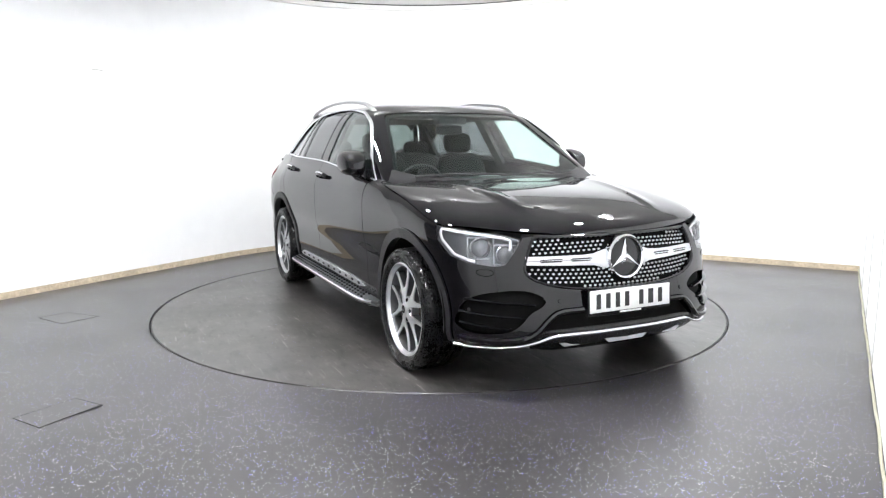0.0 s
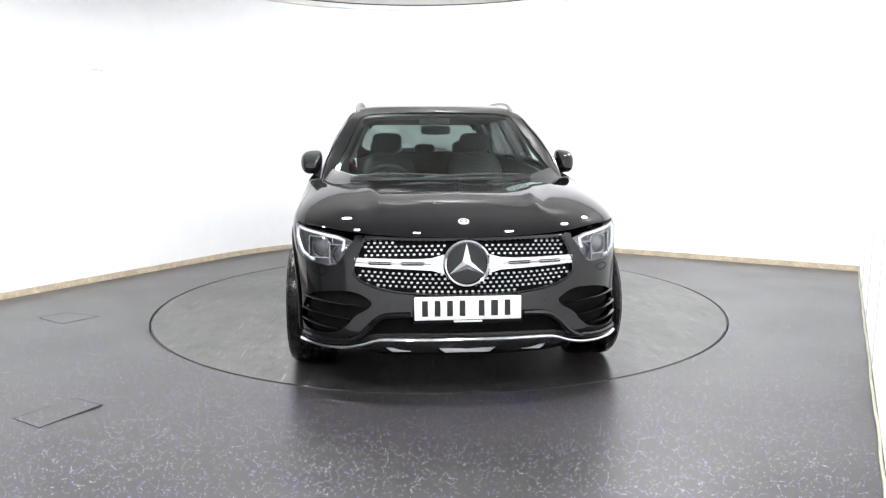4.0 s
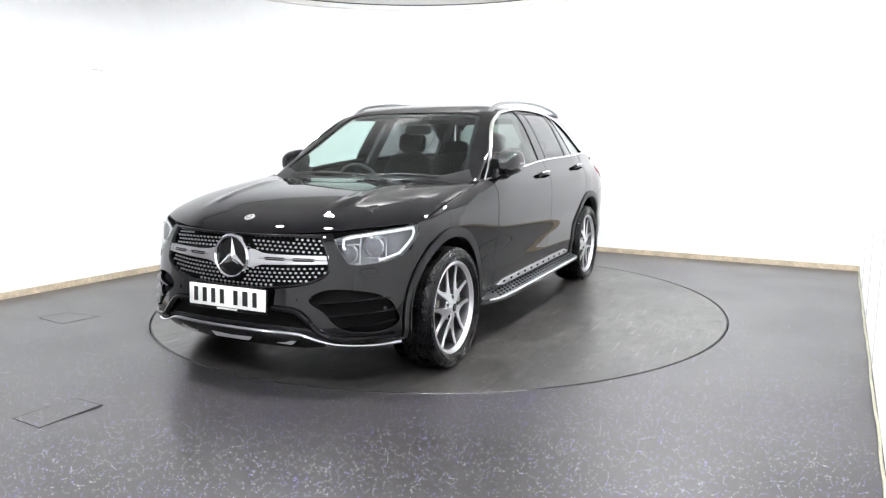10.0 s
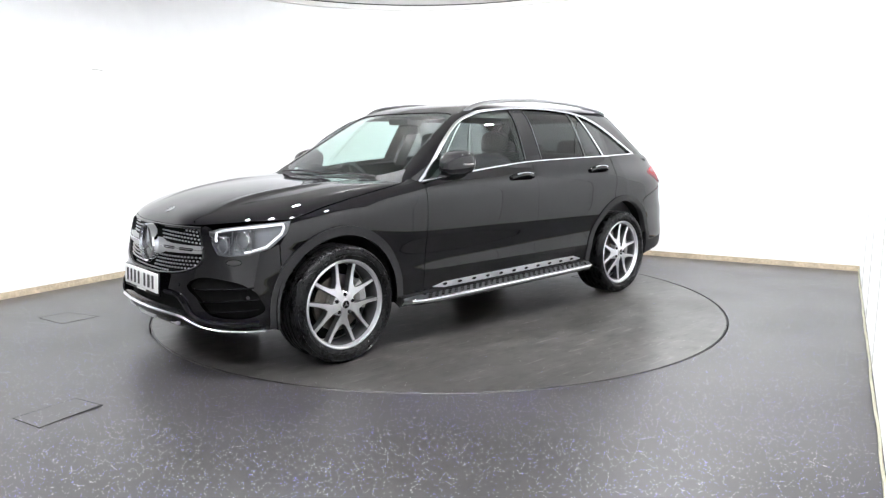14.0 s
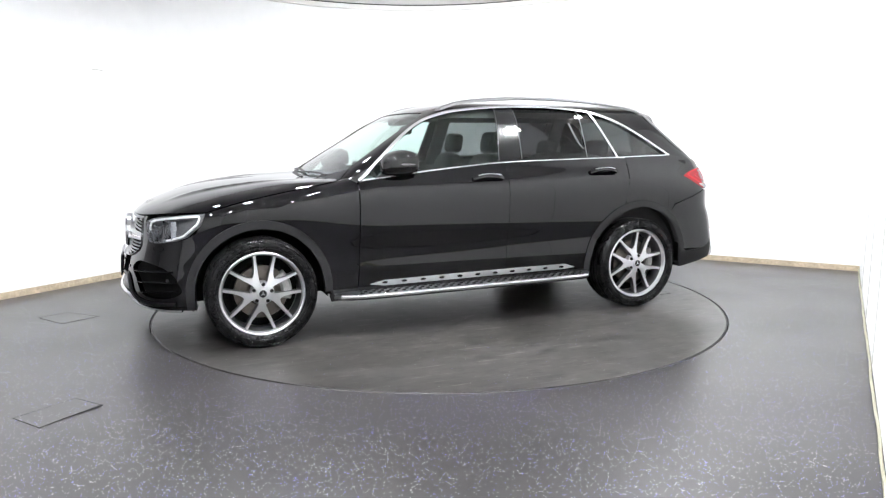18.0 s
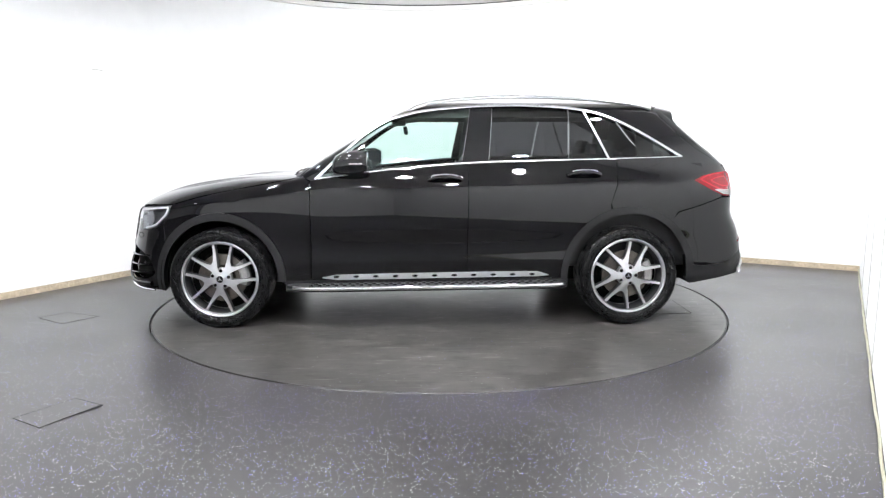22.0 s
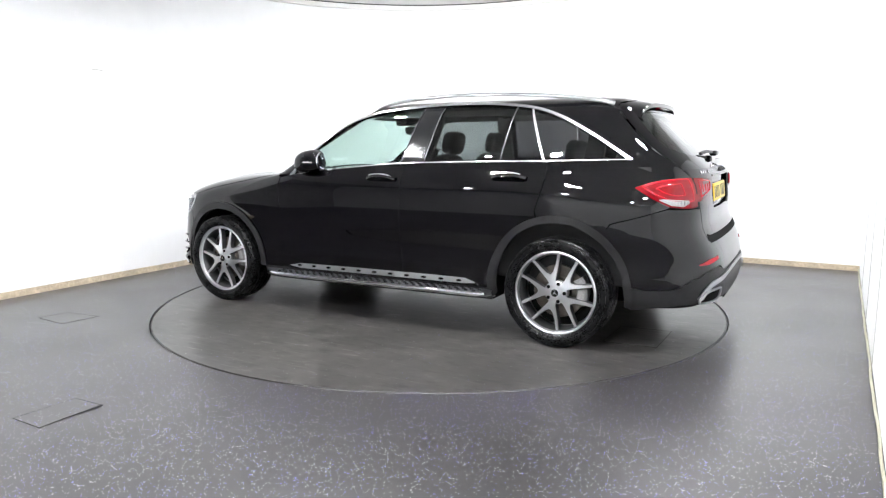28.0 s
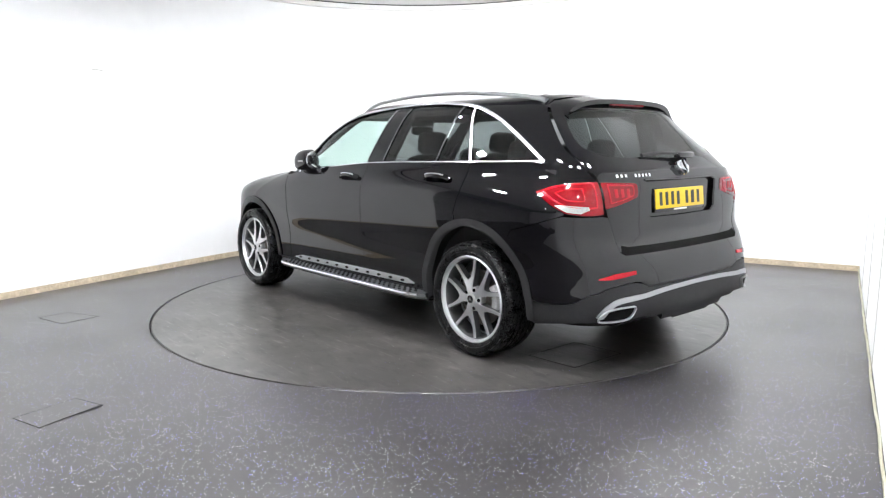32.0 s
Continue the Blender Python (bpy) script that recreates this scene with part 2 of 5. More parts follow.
# ---- the room: straight walls that meet in a wide rounded corner ----
ROOM_H = 2.968
U = Vector((0.505, 0.863, 0)).normalized()      # along the side walls, away from the lens
V = Vector((U.y, -U.x, 0))                      # along the end wall, to the right
CORNER = Vector((-1.17, 4.31, 0))               # where the two straight walls would meet
ROUND = 2.6
ROOM_W, ROOM_L = 6.3, 9.3
GATE_A = 5.80     # the side wall ends here, at the open corner towards the hall


def room_line(off=0.0):
    """The plan of the rounded walls, pushed outward by off; from the side wall's near end to the end wall's far end."""
    c = CORNER + V * ROUND - U * ROUND
    pts = [CORNER - V * off - U * GATE_A]
    for i in range(41):
        a = math.pi / 2 * i / 40
        pts.append(c - V * (math.cos(a) * (ROUND + off)) + U * (math.sin(a) * (ROUND + off)))
    pts.append(CORNER + V * (ROOM_W + off) + U * off)
    return pts


def wall_strip(name, line_in, line_out, z0, z1, material):
    bm = bmesh.new()
    a = [[bm.verts.new((p.x, p.y, z)) for z in (z0, z1)] for p in line_in]
    b = [[bm.verts.new((p.x, p.y, z)) for z in (z0, z1)] for p in line_out]
    for i in range(len(a) - 1):
        bm.faces.new((a[i][0], a[i + 1][0], a[i + 1][1], a[i][1]))
        bm.faces.new((b[i][0], b[i][1], b[i + 1][1], b[i + 1][0]))
        bm.faces.new((a[i][1], a[i + 1][1], b[i + 1][1], b[i][1]))
        bm.faces.new((a[i][0], b[i][0], b[i + 1][0], a[i + 1][0]))
    for k in (0, -1):
        bm.faces.new((a[k][0], a[k][1], b[k][1], b[k][0]))
    return part(name, bm, material, None)


tagged(wall_strip("wall_north", room_line(0), room_line(0.15), 0, ROOM_H, M["wall"]), "smooth white painted wall with a rounded corner", kind="structure")
tagged(wall_strip("baseboard", room_line(-0.022), room_line(-0.002), 0, 0.055, M["skirting"]), "low bare plywood skirting along the wall", kind="structure")
RB = Vector((4.255, 1.228, 0))    # far right corner
LN = CORNER - U * ROOM_L      # near left corner
W = Vector((-2.507, -4.378, 0)).normalized()   # along the right wall, towards the lens
RN = RB + W * ROOM_L


def slab_wall(name, a, b, out, label):
    line_in, line_out = [a, b], [a + out, b + out]
    return tagged(wall_strip(name, line_in, line_out, 0, ROOM_H, M["wall"]), label, kind="structure")


def hall_wall(name, a, b, out, z0, z1, material, label):
    return tagged(wall_strip(name, [a, b], [a + out, b + out], z0, z1, material), label, kind="structure")


# the near corner is open towards a dim hall through which the cars drive in, unseen but for dark reflections in the
# doors
VU = lambda v, u: V * v + U * u
GA = CORNER - U * GATE_A
SE_A = LN + V * 2.75
U_N, U_S = GA.dot(U), LN.dot(U) - 1.6
V_W, V_G, V_E = LN.dot(V) - 2.2, LN.dot(V), SE_A.dot(V)
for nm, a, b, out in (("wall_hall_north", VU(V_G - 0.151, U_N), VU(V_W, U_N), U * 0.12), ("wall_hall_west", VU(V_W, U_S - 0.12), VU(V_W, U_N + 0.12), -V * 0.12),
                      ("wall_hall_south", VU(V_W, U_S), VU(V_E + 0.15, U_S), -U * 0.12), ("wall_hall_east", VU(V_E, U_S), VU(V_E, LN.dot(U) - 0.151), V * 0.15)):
    # white south and east, grey elsewhere: wall colour sets how bright each reflects
    hall_wall(nm, a, b, out, 0, ROOM_H, M["wall" if nm in ("wall_hall_south", "wall_hall_east") else "dim"], "unseen wall of the dim entrance hall, tone set for reflections")
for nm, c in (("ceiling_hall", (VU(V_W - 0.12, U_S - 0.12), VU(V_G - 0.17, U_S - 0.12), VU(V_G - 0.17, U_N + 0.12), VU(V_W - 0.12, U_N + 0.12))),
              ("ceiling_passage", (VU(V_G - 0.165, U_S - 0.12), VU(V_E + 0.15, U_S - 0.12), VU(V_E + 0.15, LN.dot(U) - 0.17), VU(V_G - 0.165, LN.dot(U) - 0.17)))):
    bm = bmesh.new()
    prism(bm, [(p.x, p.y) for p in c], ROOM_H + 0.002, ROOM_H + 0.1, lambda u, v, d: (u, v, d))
    tagged(part(nm, bm, M["dim"], None, smooth=False), "unseen ceiling of the dim entrance hall, grey for darker reflections", kind="structure")
slab_wall("wall_east", RB, RN, V * 0.15, "white painted side wall with a pale skirting")
slab_wall("wall_south", SE_A, RN + V * 0.15, -U * 0.15, "white painted wall behind the lens")
bm = bmesh.new()
run = [RB - U * 0.03 - V * 0.012 + W * (0.15 * k) + V * (0.002 * math.sin(1.7 * k) + 0.002 * math.sin(0.63 * k + 1)) + Vector((0, 0, 0.012 + 0.004 * math.sin(0.9 * k))) for k in range(60)]
sweep(bm, run, [(0, 0, 1)] * 60, round_section(0.014, 0.026, 8))
tagged(part("baseboard", bm, M["sealant"], None), "uneven cream sealant bead along the side wall", kind="structure")
for k, d in enumerate((1.15, 2.35, 3.55)):
    p = RB + W * d
    n = Vector((W.y, -W.x, 0))
    n = n if n.dot(V) < 0 else -n
    bm = bmesh.new()
    sweep(bm, [p + n * 0.001 + Vector((0, 0, z)) for z in (0.02, 1.5, ROOM_H - 0.01)], [tuple(n)] * 3, [(-0.003, -0.004), (0.003, -0.004), (0.0025, 0.003), (-0.0025, 0.003)])
    tagged(part("trim", bm, M["scuff"], None), "thin grey joint between wall panels", kind="structure")

# cove where wall and ceiling meet
bm = bmesh.new()
sweep(bm, [Vector((p.x, p.y, ROOM_H - 0.03)) for p in room_line(-0.03)], [(0, 0, 1)] * 43, [(-0.028, -0.028), (0.028, -0.028), (0.028, 0.028), (-0.028, 0.028)])
tagged(part("trim", bm, M["ceiling"], None), "white painted cove strip under the ceiling", kind="structure")

# solid strip in a dark colour that stands for a gap's shade
bm = bmesh.new()
sweep(bm, [Vector((p.x, p.y, ROOM_H - 0.004)) for p in room_line(-0.075)], [(0, 0, 1)] * 43, [(-0.007, -0.004), (0.007, -0.004), (0.007, 0.005), (-0.007, 0.005)])
tagged(part("trim", bm, M["cut"], None), "narrow dark strip round the ceiling, coloured as a shadow gap", kind="structure")
bm = bmesh.new()
prism(bm, [(p.x, p.y) for p in (LN - V * 0.16 - U * 0.16, RN + V * 0.16 - U * 0.16, RB + V * 0.16 + U * 0.16, CORNER - V * 0.16 + U * 0.16)], ROOM_H + 0.002, ROOM_H + 0.12, lambda u, v, d: (u, v, d))
tagged(part("ceiling", bm, M["ceiling"], None, smooth=False), "plain white painted ceiling", kind="structure")

TABLE_HATCH = [(-1.56, 0.62), (-1.90, 0.60), (-1.91, 0.16), (-1.57, 0.18)]
# ---- floor with a round opening for the turntable ----
R_TABLE = 2.233
bm = bmesh.new()
rings = []
n = 128
for r in (R_TABLE + 0.012, 3.0, 12.0):
    rings.append([bm.verts.new((r * math.cos(2 * math.pi * i / n), r * math.sin(2 * math.pi * i / n), 0)) for i in range(n)])
low = [bm.verts.new((v.co.x, v.co.y, -0.05)) for v in rings[0]]
for A, B in ((low, rings[0]), (rings[0], rings[1]), (rings[1], rings[2])):
    for i in range(n):
        bm.faces.new((A[i], A[(i + 1) % n], B[(i + 1) % n], B[i]))
tagged(part("floor", bm, M["floor"], None), "dark grey speckled vinyl floor with a soft sheen", kind="structure")
bm = bmesh.new()
bmesh.ops.create_circle(bm, cap_ends=True, segments=64, radius=3.0, matrix=Matrix.Translation((0, 0, -0.05)))
tagged(part("ground", bm, M["gap"], None), "dark pit under the turntable", kind="structure")

bm = bmesh.new()
lathe(bm, [(0.0001, 0.0), (R_TABLE - 0.004, 0.0), (R_TABLE, -0.003), (R_TABLE, -0.04)], 160, place=lambda x, y, z: (x, z, y))
turntable = tagged(part("turntable", bm, M["disc"], None), "round grey vinyl turntable flush with the floor, scuffed", "turntable")

bm = bmesh.new()
lathe(bm, [(R_TABLE - 0.008, 0.0004), (R_TABLE - 0.004, 0.0012), (R_TABLE - 0.002, 0.0)], 160, place=lambda x, y, z: (x, z, y))
part("edge_ring", bm, M["rubber"], turntable, "thin worn edge of the turntable")


def hatch(name, corners, parent, sheet, label):
    """A flush cut-out in the vinyl: a lid within four dark cut lines."""
    c = [Vector((x, y, 0)) for x, y in corners]
    mid = sum(c, Vector()) / 4
    bm = bmesh.new()
    prism(bm, [tuple((p + (mid - p) * 0.02).xy) for p in c], 0.0, 0.0022, lambda u, v, d: (u, v, d))
    lid = part(name, bm, sheet, parent, label, smooth=False)
    for k in range(4):
        a, b = c[k], c[(k + 1) % 4]
        bm = bmesh.new()
        sweep(bm, [a + Vector((0, 0, 0.001)), a.lerp(b, 0.5) + Vector((0, 0, 0.001)), b + Vector((0, 0, 0.001))], [(0, 0, 1)] * 3, [(-0.0009, 0), (0.0009, 0), (0.0009, 0.0013), (-0.0009, 0.0013)])
        part("cut_line", bm, M["cut"], lid, smooth=False)
    return lid


tagged(hatch("floor_hatch", [(-3.0, -0.61), (-2.88, -0.44), (-2.57, -0.57), (-2.73, -0.79)], None, M["floor"], ""), "small flush lid cut into the grey vinyl floor", "floor hatch", "floor hatches")
lifted = tagged(hatch("floor_hatch", [(-2.03, -2.543), (-1.865, -2.283), (-1.69, -2.375), (-1.839, -2.659)], None, M["floor"], ""), "small flush lid cut into the grey vinyl floor, one edge lifted", "floor hatch", "floor hatches")
bm = bmesh.new()
prism(bm, [(-1.79, -2.566), (-1.690, -2.375), (-1.676, -2.384), (-1.700, -2.432)], 0.0024, 0.0045, lambda u, v, d: (u, v, d))
part("lifted_edge", bm, M["cut"], lifted, "dark lifted edge of the lid", smooth=False)
hatch("table_hatch", TABLE_HATCH, turntable, M["disc"], "small flush lid cut into the turntable")

# a scratch on the side wall
p = CORNER - U * 3.93 + V * 0.004
bm = bmesh.new()
sweep(bm, [p - U * 0.05 + Vector((0, 0, 1.96)), p + Vector((0, 0, 1.963)), p + U * 0.06 + Vector((0, 0, 1.957))], [tuple(V)] * 3, [(-0.004, -0.002), (0.004, -0.002), (0.003, 0.001), (-0.003, 0.001)])
tagged(part("wall_scuff", bm, M["scuff"], None), "short grey scrape in the white wall paint", kind="structure")


# ---- ceiling lights ----
def ceiling_light(m):
    root = tagged(new("ceiling_light"), "square flat white ceiling light panel, lit", "ceiling light", "ceiling panel lights")
    bm = bmesh.new()
    for a in range(4):
        box(bm, -0.07, 0.07, 0.06, 0.07, -0.012, 0.0, pose(0, 0, 0, 0, 0, 90 * a))
    part("frame", bm, M["satin"], root, smooth=False)
    bm = bmesh.new()
    box(bm, -0.06, 0.06, -0.06, 0.06, -0.008, -0.001)
    part("diffuser", bm, M["panel"], root, smooth=False)
    root.matrix_basis = m
    return root


ANG = math.degrees(math.atan2(V.y, V.x))
first = None
# first six roughly follow reflections; the other five are added unseen to brighten walls
spots = [(1.9, -1.4), (1.95, 0.1), (1.7, 1.2), (-1.1, -2.1), (-0.1, -2.2), (1.0, -2.2), (0.5, -4.5), (1.9, -4.7), (2.2, -3.1), (-0.9, -0.8), (-1.4, -4.9)]
for v, u in spots:
    p = V * v + U * u
    m = pose(p.x, p.y, ROOM_H, 0, 0, ANG)
    first = copy_thing(first, m) if first else ceiling_light(m)


# fill spotlights added out of view under the ceiling, turned to brighten the far walls
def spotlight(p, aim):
    root = tagged(new("spotlight"), "unseen spotlight added to brighten the far walls", "spotlight", "wall spotlights")
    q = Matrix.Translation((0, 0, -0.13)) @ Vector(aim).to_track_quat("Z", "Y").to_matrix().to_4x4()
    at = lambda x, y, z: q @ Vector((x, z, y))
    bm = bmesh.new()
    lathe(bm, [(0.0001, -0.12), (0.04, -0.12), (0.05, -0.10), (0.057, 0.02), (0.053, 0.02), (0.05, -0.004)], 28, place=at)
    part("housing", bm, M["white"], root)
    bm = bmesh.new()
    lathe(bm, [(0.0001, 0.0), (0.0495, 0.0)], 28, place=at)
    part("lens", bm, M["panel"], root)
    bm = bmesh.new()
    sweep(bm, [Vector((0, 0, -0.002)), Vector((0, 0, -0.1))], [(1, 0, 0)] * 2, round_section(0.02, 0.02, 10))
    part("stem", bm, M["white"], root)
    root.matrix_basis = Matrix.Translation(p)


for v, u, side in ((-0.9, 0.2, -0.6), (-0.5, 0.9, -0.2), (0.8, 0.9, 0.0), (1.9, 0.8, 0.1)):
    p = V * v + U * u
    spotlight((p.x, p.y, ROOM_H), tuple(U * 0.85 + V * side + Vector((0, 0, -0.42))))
# ---- the car's skin: two smooth shells (lower body, cabin) from which every panel is cut ----
from mathutils.geometry import delaunay_2d_cdt


def eased(xs, ys, soft):
    """A smooth function through a table of knots, rounded over the width soft."""
    xs, ys = np.array(xs, float), np.array(ys, float)
    lo, hi = xs[0], xs[-1]
    g = np.linspace(lo - 4 * soft, hi + 4 * soft, 1600)
    # steps by a monotone cubic, straight beyond the ends
    h = np.diff(xs)
    dl = np.diff(ys) / h
    m = np.concatenate([[dl[0]], np.where(dl[1:] * dl[:-1] > 0, 2 * dl[1:] * dl[:-1] / (dl[1:] + dl[:-1] + 1e-12 * np.sign(dl[1:] + dl[:-1] + 1e-30)), 0), [dl[-1]]])
    k = np.clip(np.searchsorted(xs, g) - 1, 0, len(h) - 1)
    t = (g - xs[k]) / h[k]
    f = (1 + 2 * t) * (1 - t) ** 2 * ys[k] + t * (1 - t) ** 2 * h[k] * m[k] + t * t * (3 - 2 * t) * ys[k + 1] + t * t * (t - 1) * h[k] * m[k + 1]
    f = np.where(g < lo, ys[0] + m[0] * (g - lo), np.where(g > hi, ys[-1] + m[-1] * (g - hi), f))
    st = g[1] - g[0]
    r = int(3 * soft / st)
    if r > 0:
        w = np.exp(-0.5 * (np.arange(-r, r + 1) * st / soft) ** 2)
        w /= w.sum()
        f = np.convolve(np.pad(f, r, mode="edge"), w, mode="valid")
    return lambda v: np.interp(v, g, f)


def step(a, b, x):
    t = np.clip((x - a) / (b - a), 0, 1)
    return t * t * t * (10 - 15 * t + 6 * t * t)


class Shell:
    """Points by (s, t): s runs round the plan from the nose's centre to the tail's centre, t up the section."""

    def __init__(self, front, rear, tables, soft_s, soft_t):
        # plan: (run, share of half width) from the centre to where the flank begins
        fr, rr = np.array(front, float), np.array(rear, float)
        self.nf, self.nr = len(fr), len(rr)
        cum = lambda a: np.concatenate([[0], np.cumsum(np.hypot(np.diff(a[:, 0]), 0.9 * np.diff(a[:, 1])))])
        sf, sr = cum(fr), cum(rr)
        self.s1 = sf[-1]
        self.s2 = self.s1 + 3.0
        self.s3 = self.s2 + sr[-1]
        mirror = lambda s, v, sign: (np.concatenate([-s[:0:-1], s]), np.concatenate([sign * v[:0:-1], v]))
        self.fd = eased(*mirror(sf, fr[:, 0], 1), soft_s)
        self.fy = eased(*mirror(sf, fr[:, 1], -1), soft_s)
        self.rd = eased(*mirror(sr, rr[:, 0], 1), soft_s)
        self.ry = eased(*mirror(sr, rr[:, 1], -1), soft_s)
        self.f1, self.r1 = fr[-1, 0], rr[-1, 0]
        self.t1 = tables["t"][-1]
        self.tab = {k: eased(tables["t"], v, soft_t) for k, v in tables.items() if k != "t"}
        self.grid = None

    def raw(self, s, t):
        xf, xr = self.tab["xf"](t), self.tab["xr"](t)
        a, b = xf - self.f1, xr + self.r1
        xm = a + (b - a) * (s - self.s1) / (self.s2 - self.s1)
        x = np.where(s <= self.s1, xf - self.fd(s), np.where(s >= self.s2, xr + self.rd(self.s3 - s), xm))
        yn = np.where(s <= self.s1, self.fy(s), np.where(s >= self.s2, self.ry(self.s3 - s), 1.0))
        return x, yn

    def at(self, s, t):
        s, t = np.asarray(s, float), np.asarray(t, float)
        x, yn = self.raw(s, t)
        return self.form(x, yn, t)

    def normal(self, s, t):
        e = 2e-3
        a = (self.at(s + e, t) - self.at(s - e, t))
        b = (self.at(s, t + e) - self.at(s, t - e))
        n = np.cross(b, a)
        n /= np.linalg.norm(n, axis=-1, keepdims=True) + 1e-12
        c = self.at(s, t)
        flip = np.sign(n[..., 1] * c[..., 1] + n[..., 2] * 0.6 * (c[..., 2] - 0.6) + n[..., 0] * (c[..., 0]))
        return n * np.where(flip == 0, 1, flip)[..., None]

    def find(self, pts, axes, zone):
        """(s, t) of points given by two of their coordinates, within the zone s0..s1."""
        if self.grid is None:
            S, T = np.meshgrid(np.linspace(0, self.s3, 260), np.linspace(0, self.t1, 110), indexing="ij")
            self.grid = S.ravel(), T.ravel(), self.at(S.ravel(), T.ravel())
        S, T, P = self.grid
        ok = (S >= zone[0]) & (S <= zone[1])
        S, T, P = S[ok], T[ok], P[ok][:, axes]
        q = np.array(pts, float)
        k = [int(np.argmin(((P - p) ** 2).sum(1))) for p in q]
        s, t = S[k].copy(), T[k].copy()
        for _ in range(14):
            f = self.at(s, t)[:, axes] - q
            e = 1e-3
            ds = (self.at(s + e, t)[:, axes] - self.at(s - e, t)[:, axes]) / (2 * e)
            dt = (self.at(s, t + e)[:, axes] - self.at(s, t - e)[:, axes]) / (2 * e)
            A = np.stack([ds, dt], -1)
            g = np.einsum("nij,ni->nj", A, f)
            H = np.einsum("nij,nik->njk", A, A) + np.eye(2) * 1e-5
            d = np.linalg.solve(H, g[..., None])[..., 0]
            s, t = s - np.clip(d[:, 0], -0.1, 0.1), np.clip(t - np.clip(d[:, 1], -0.1, 0.1), 0, self.t1)
            s = np.clip(s, zone[0], zone[1])
        return np.stack([s, t], 1)


class Body(Shell):
    def form(self, x, yn, t):
        b = step(0.55, 1.55, x)
        w = self.tab["w"](t) * (1 - b) + self.tab["wf"](t) * b
        z = self.tab["z"](t) * (1 - b) + self.tab["zf"](t) * b
        # the tail draws in towards the shoulder
        w = w * (1 - 0.06 * step(-0.9, -2.1, x) * step(0.85, 1.15, z))
        y = yn * w
        # ridges on the bonnet, and the shoulder crease along the flank
        ridge = 0.42 - 0.10 * step(2.1, 1.0, x) * -1
        up = step(0.88, 1.0, z) * step(2.16, 1.9, x) * step(0.9, 1.1, x)
        z = z + up * (0.015 * np.exp(-((np.abs(y) - ridge) / 0.045) ** 2) + 0.007 * step(ridge + 0.0, ridge - 0.10, np.abs(y)))
        # the bonnet's middle sinks towards the windscreen
        sink = 0.04 * step(2.05, 1.0, x) * (1 - step(0.2, 0.74, np.abs(y)))
        z = z - sink * step(0.8, 0.95, x) * step(0.9, 1.0, z)
        # towards the scuttle it flattens out
        over = 0.012 * np.log1p(np.exp(np.clip((z - 1.038) / 0.012, -30, 30)))
        z = z - 0.8 * over * step(1.65, 1.2, x) * step(0.82, 0.98, x)
        return np.stack([x, y, z], -1)


class Cabin(Shell):
    def form(self, x, yn, t):
        w, z = self.tab["w"](t), self.tab["z"](t)
        w = w * (1 - 0.11 * step(-0.7, -2.0, x)) * (1 - 0.055 * step(0.35, 0.8, x))
        return np.stack([x, yn * w, z], -1)


KB = [  # mid z, mid half width, nose-side z, nose-side half width, nose x, tail x
    (0.20, 0.82, 0.20, 0.855, 2.20, -2.165),
    (0.26, 0.87, 0.26, 0.885, 2.31, -2.265),
    (0.33, 0.900, 0.33, 0.900, 2.345, -2.310),
    (0.40, 0.907, 0.40, 0.900, 2.337, -2.320),
    (0.455, 0.9165, 0.455, 0.9025, 2.327, -2.316),
    (0.515, 0.9145, 0.515, 0.905, 2.315, -2.307),
    (0.575, 0.9165, 0.575, 0.909, 2.303, -2.295),
    (0.635, 0.926, 0.635, 0.913, 2.290, -2.278),
    (0.70, 0.9395, 0.70, 0.918, 2.275, -2.250),
    (0.735, 0.9435, 0.735, 0.922, 2.267, -2.232),
    (0.78, 0.9455, 0.77, 0.926, 2.258, -2.210),
    (0.86, 0.946, 0.83, 0.930, 2.235, -2.210),
    (0.93, 0.945, 0.88, 0.930, 2.17, -2.205),
    (0.985, 0.939, 0.93, 0.917, 2.042, -2.200),
    (1.03, 0.922, 0.98, 0.885, 1.852, -2.200),
    (1.075, 0.899, 1.02, 0.83, 1.648, -2.195),
    (1.115, 0.878, 1.055, 0.75, 1.445, -2.185),
    (1.15, 0.863, 1.08, 0.64, 1.28, -2.165),
    (1.18, 0.852, 1.10, 0.45, 1.08, -2.130),
    (1.20, 0.845, 1.11, 0.22, 0.92, -2.055),
    (1.21, 0.840, 1.115, 0.0, 0.80, -2.035)]
kb = np.array(KB)
tb = np.concatenate([[0], np.cumsum(np.hypot(np.diff(kb[:, 2]), np.diff(kb[:, 3])))])
body = Body(
    [(0, 0), (0.006, 0.2), (0.024, 0.36), (0.062, 0.53), (0.112, 0.67), (0.17, 0.785), (0.245, 0.87), (0.35, 0.935), (0.52, 0.98), (0.78, 1.0)],
    [(0, 0), (0.003, 0.28), (0.010, 0.50), (0.027, 0.68), (0.065, 0.815), (0.133, 0.905), (0.255, 0.96), (0.475, 0.99), (0.8, 1.0)],
    dict(t=tb, z=kb[:, 0], w=kb[:, 1], zf=kb[:, 2], wf=kb[:, 3], xf=kb[:, 4], xr=kb[:, 5]), 0.035, 0.018)

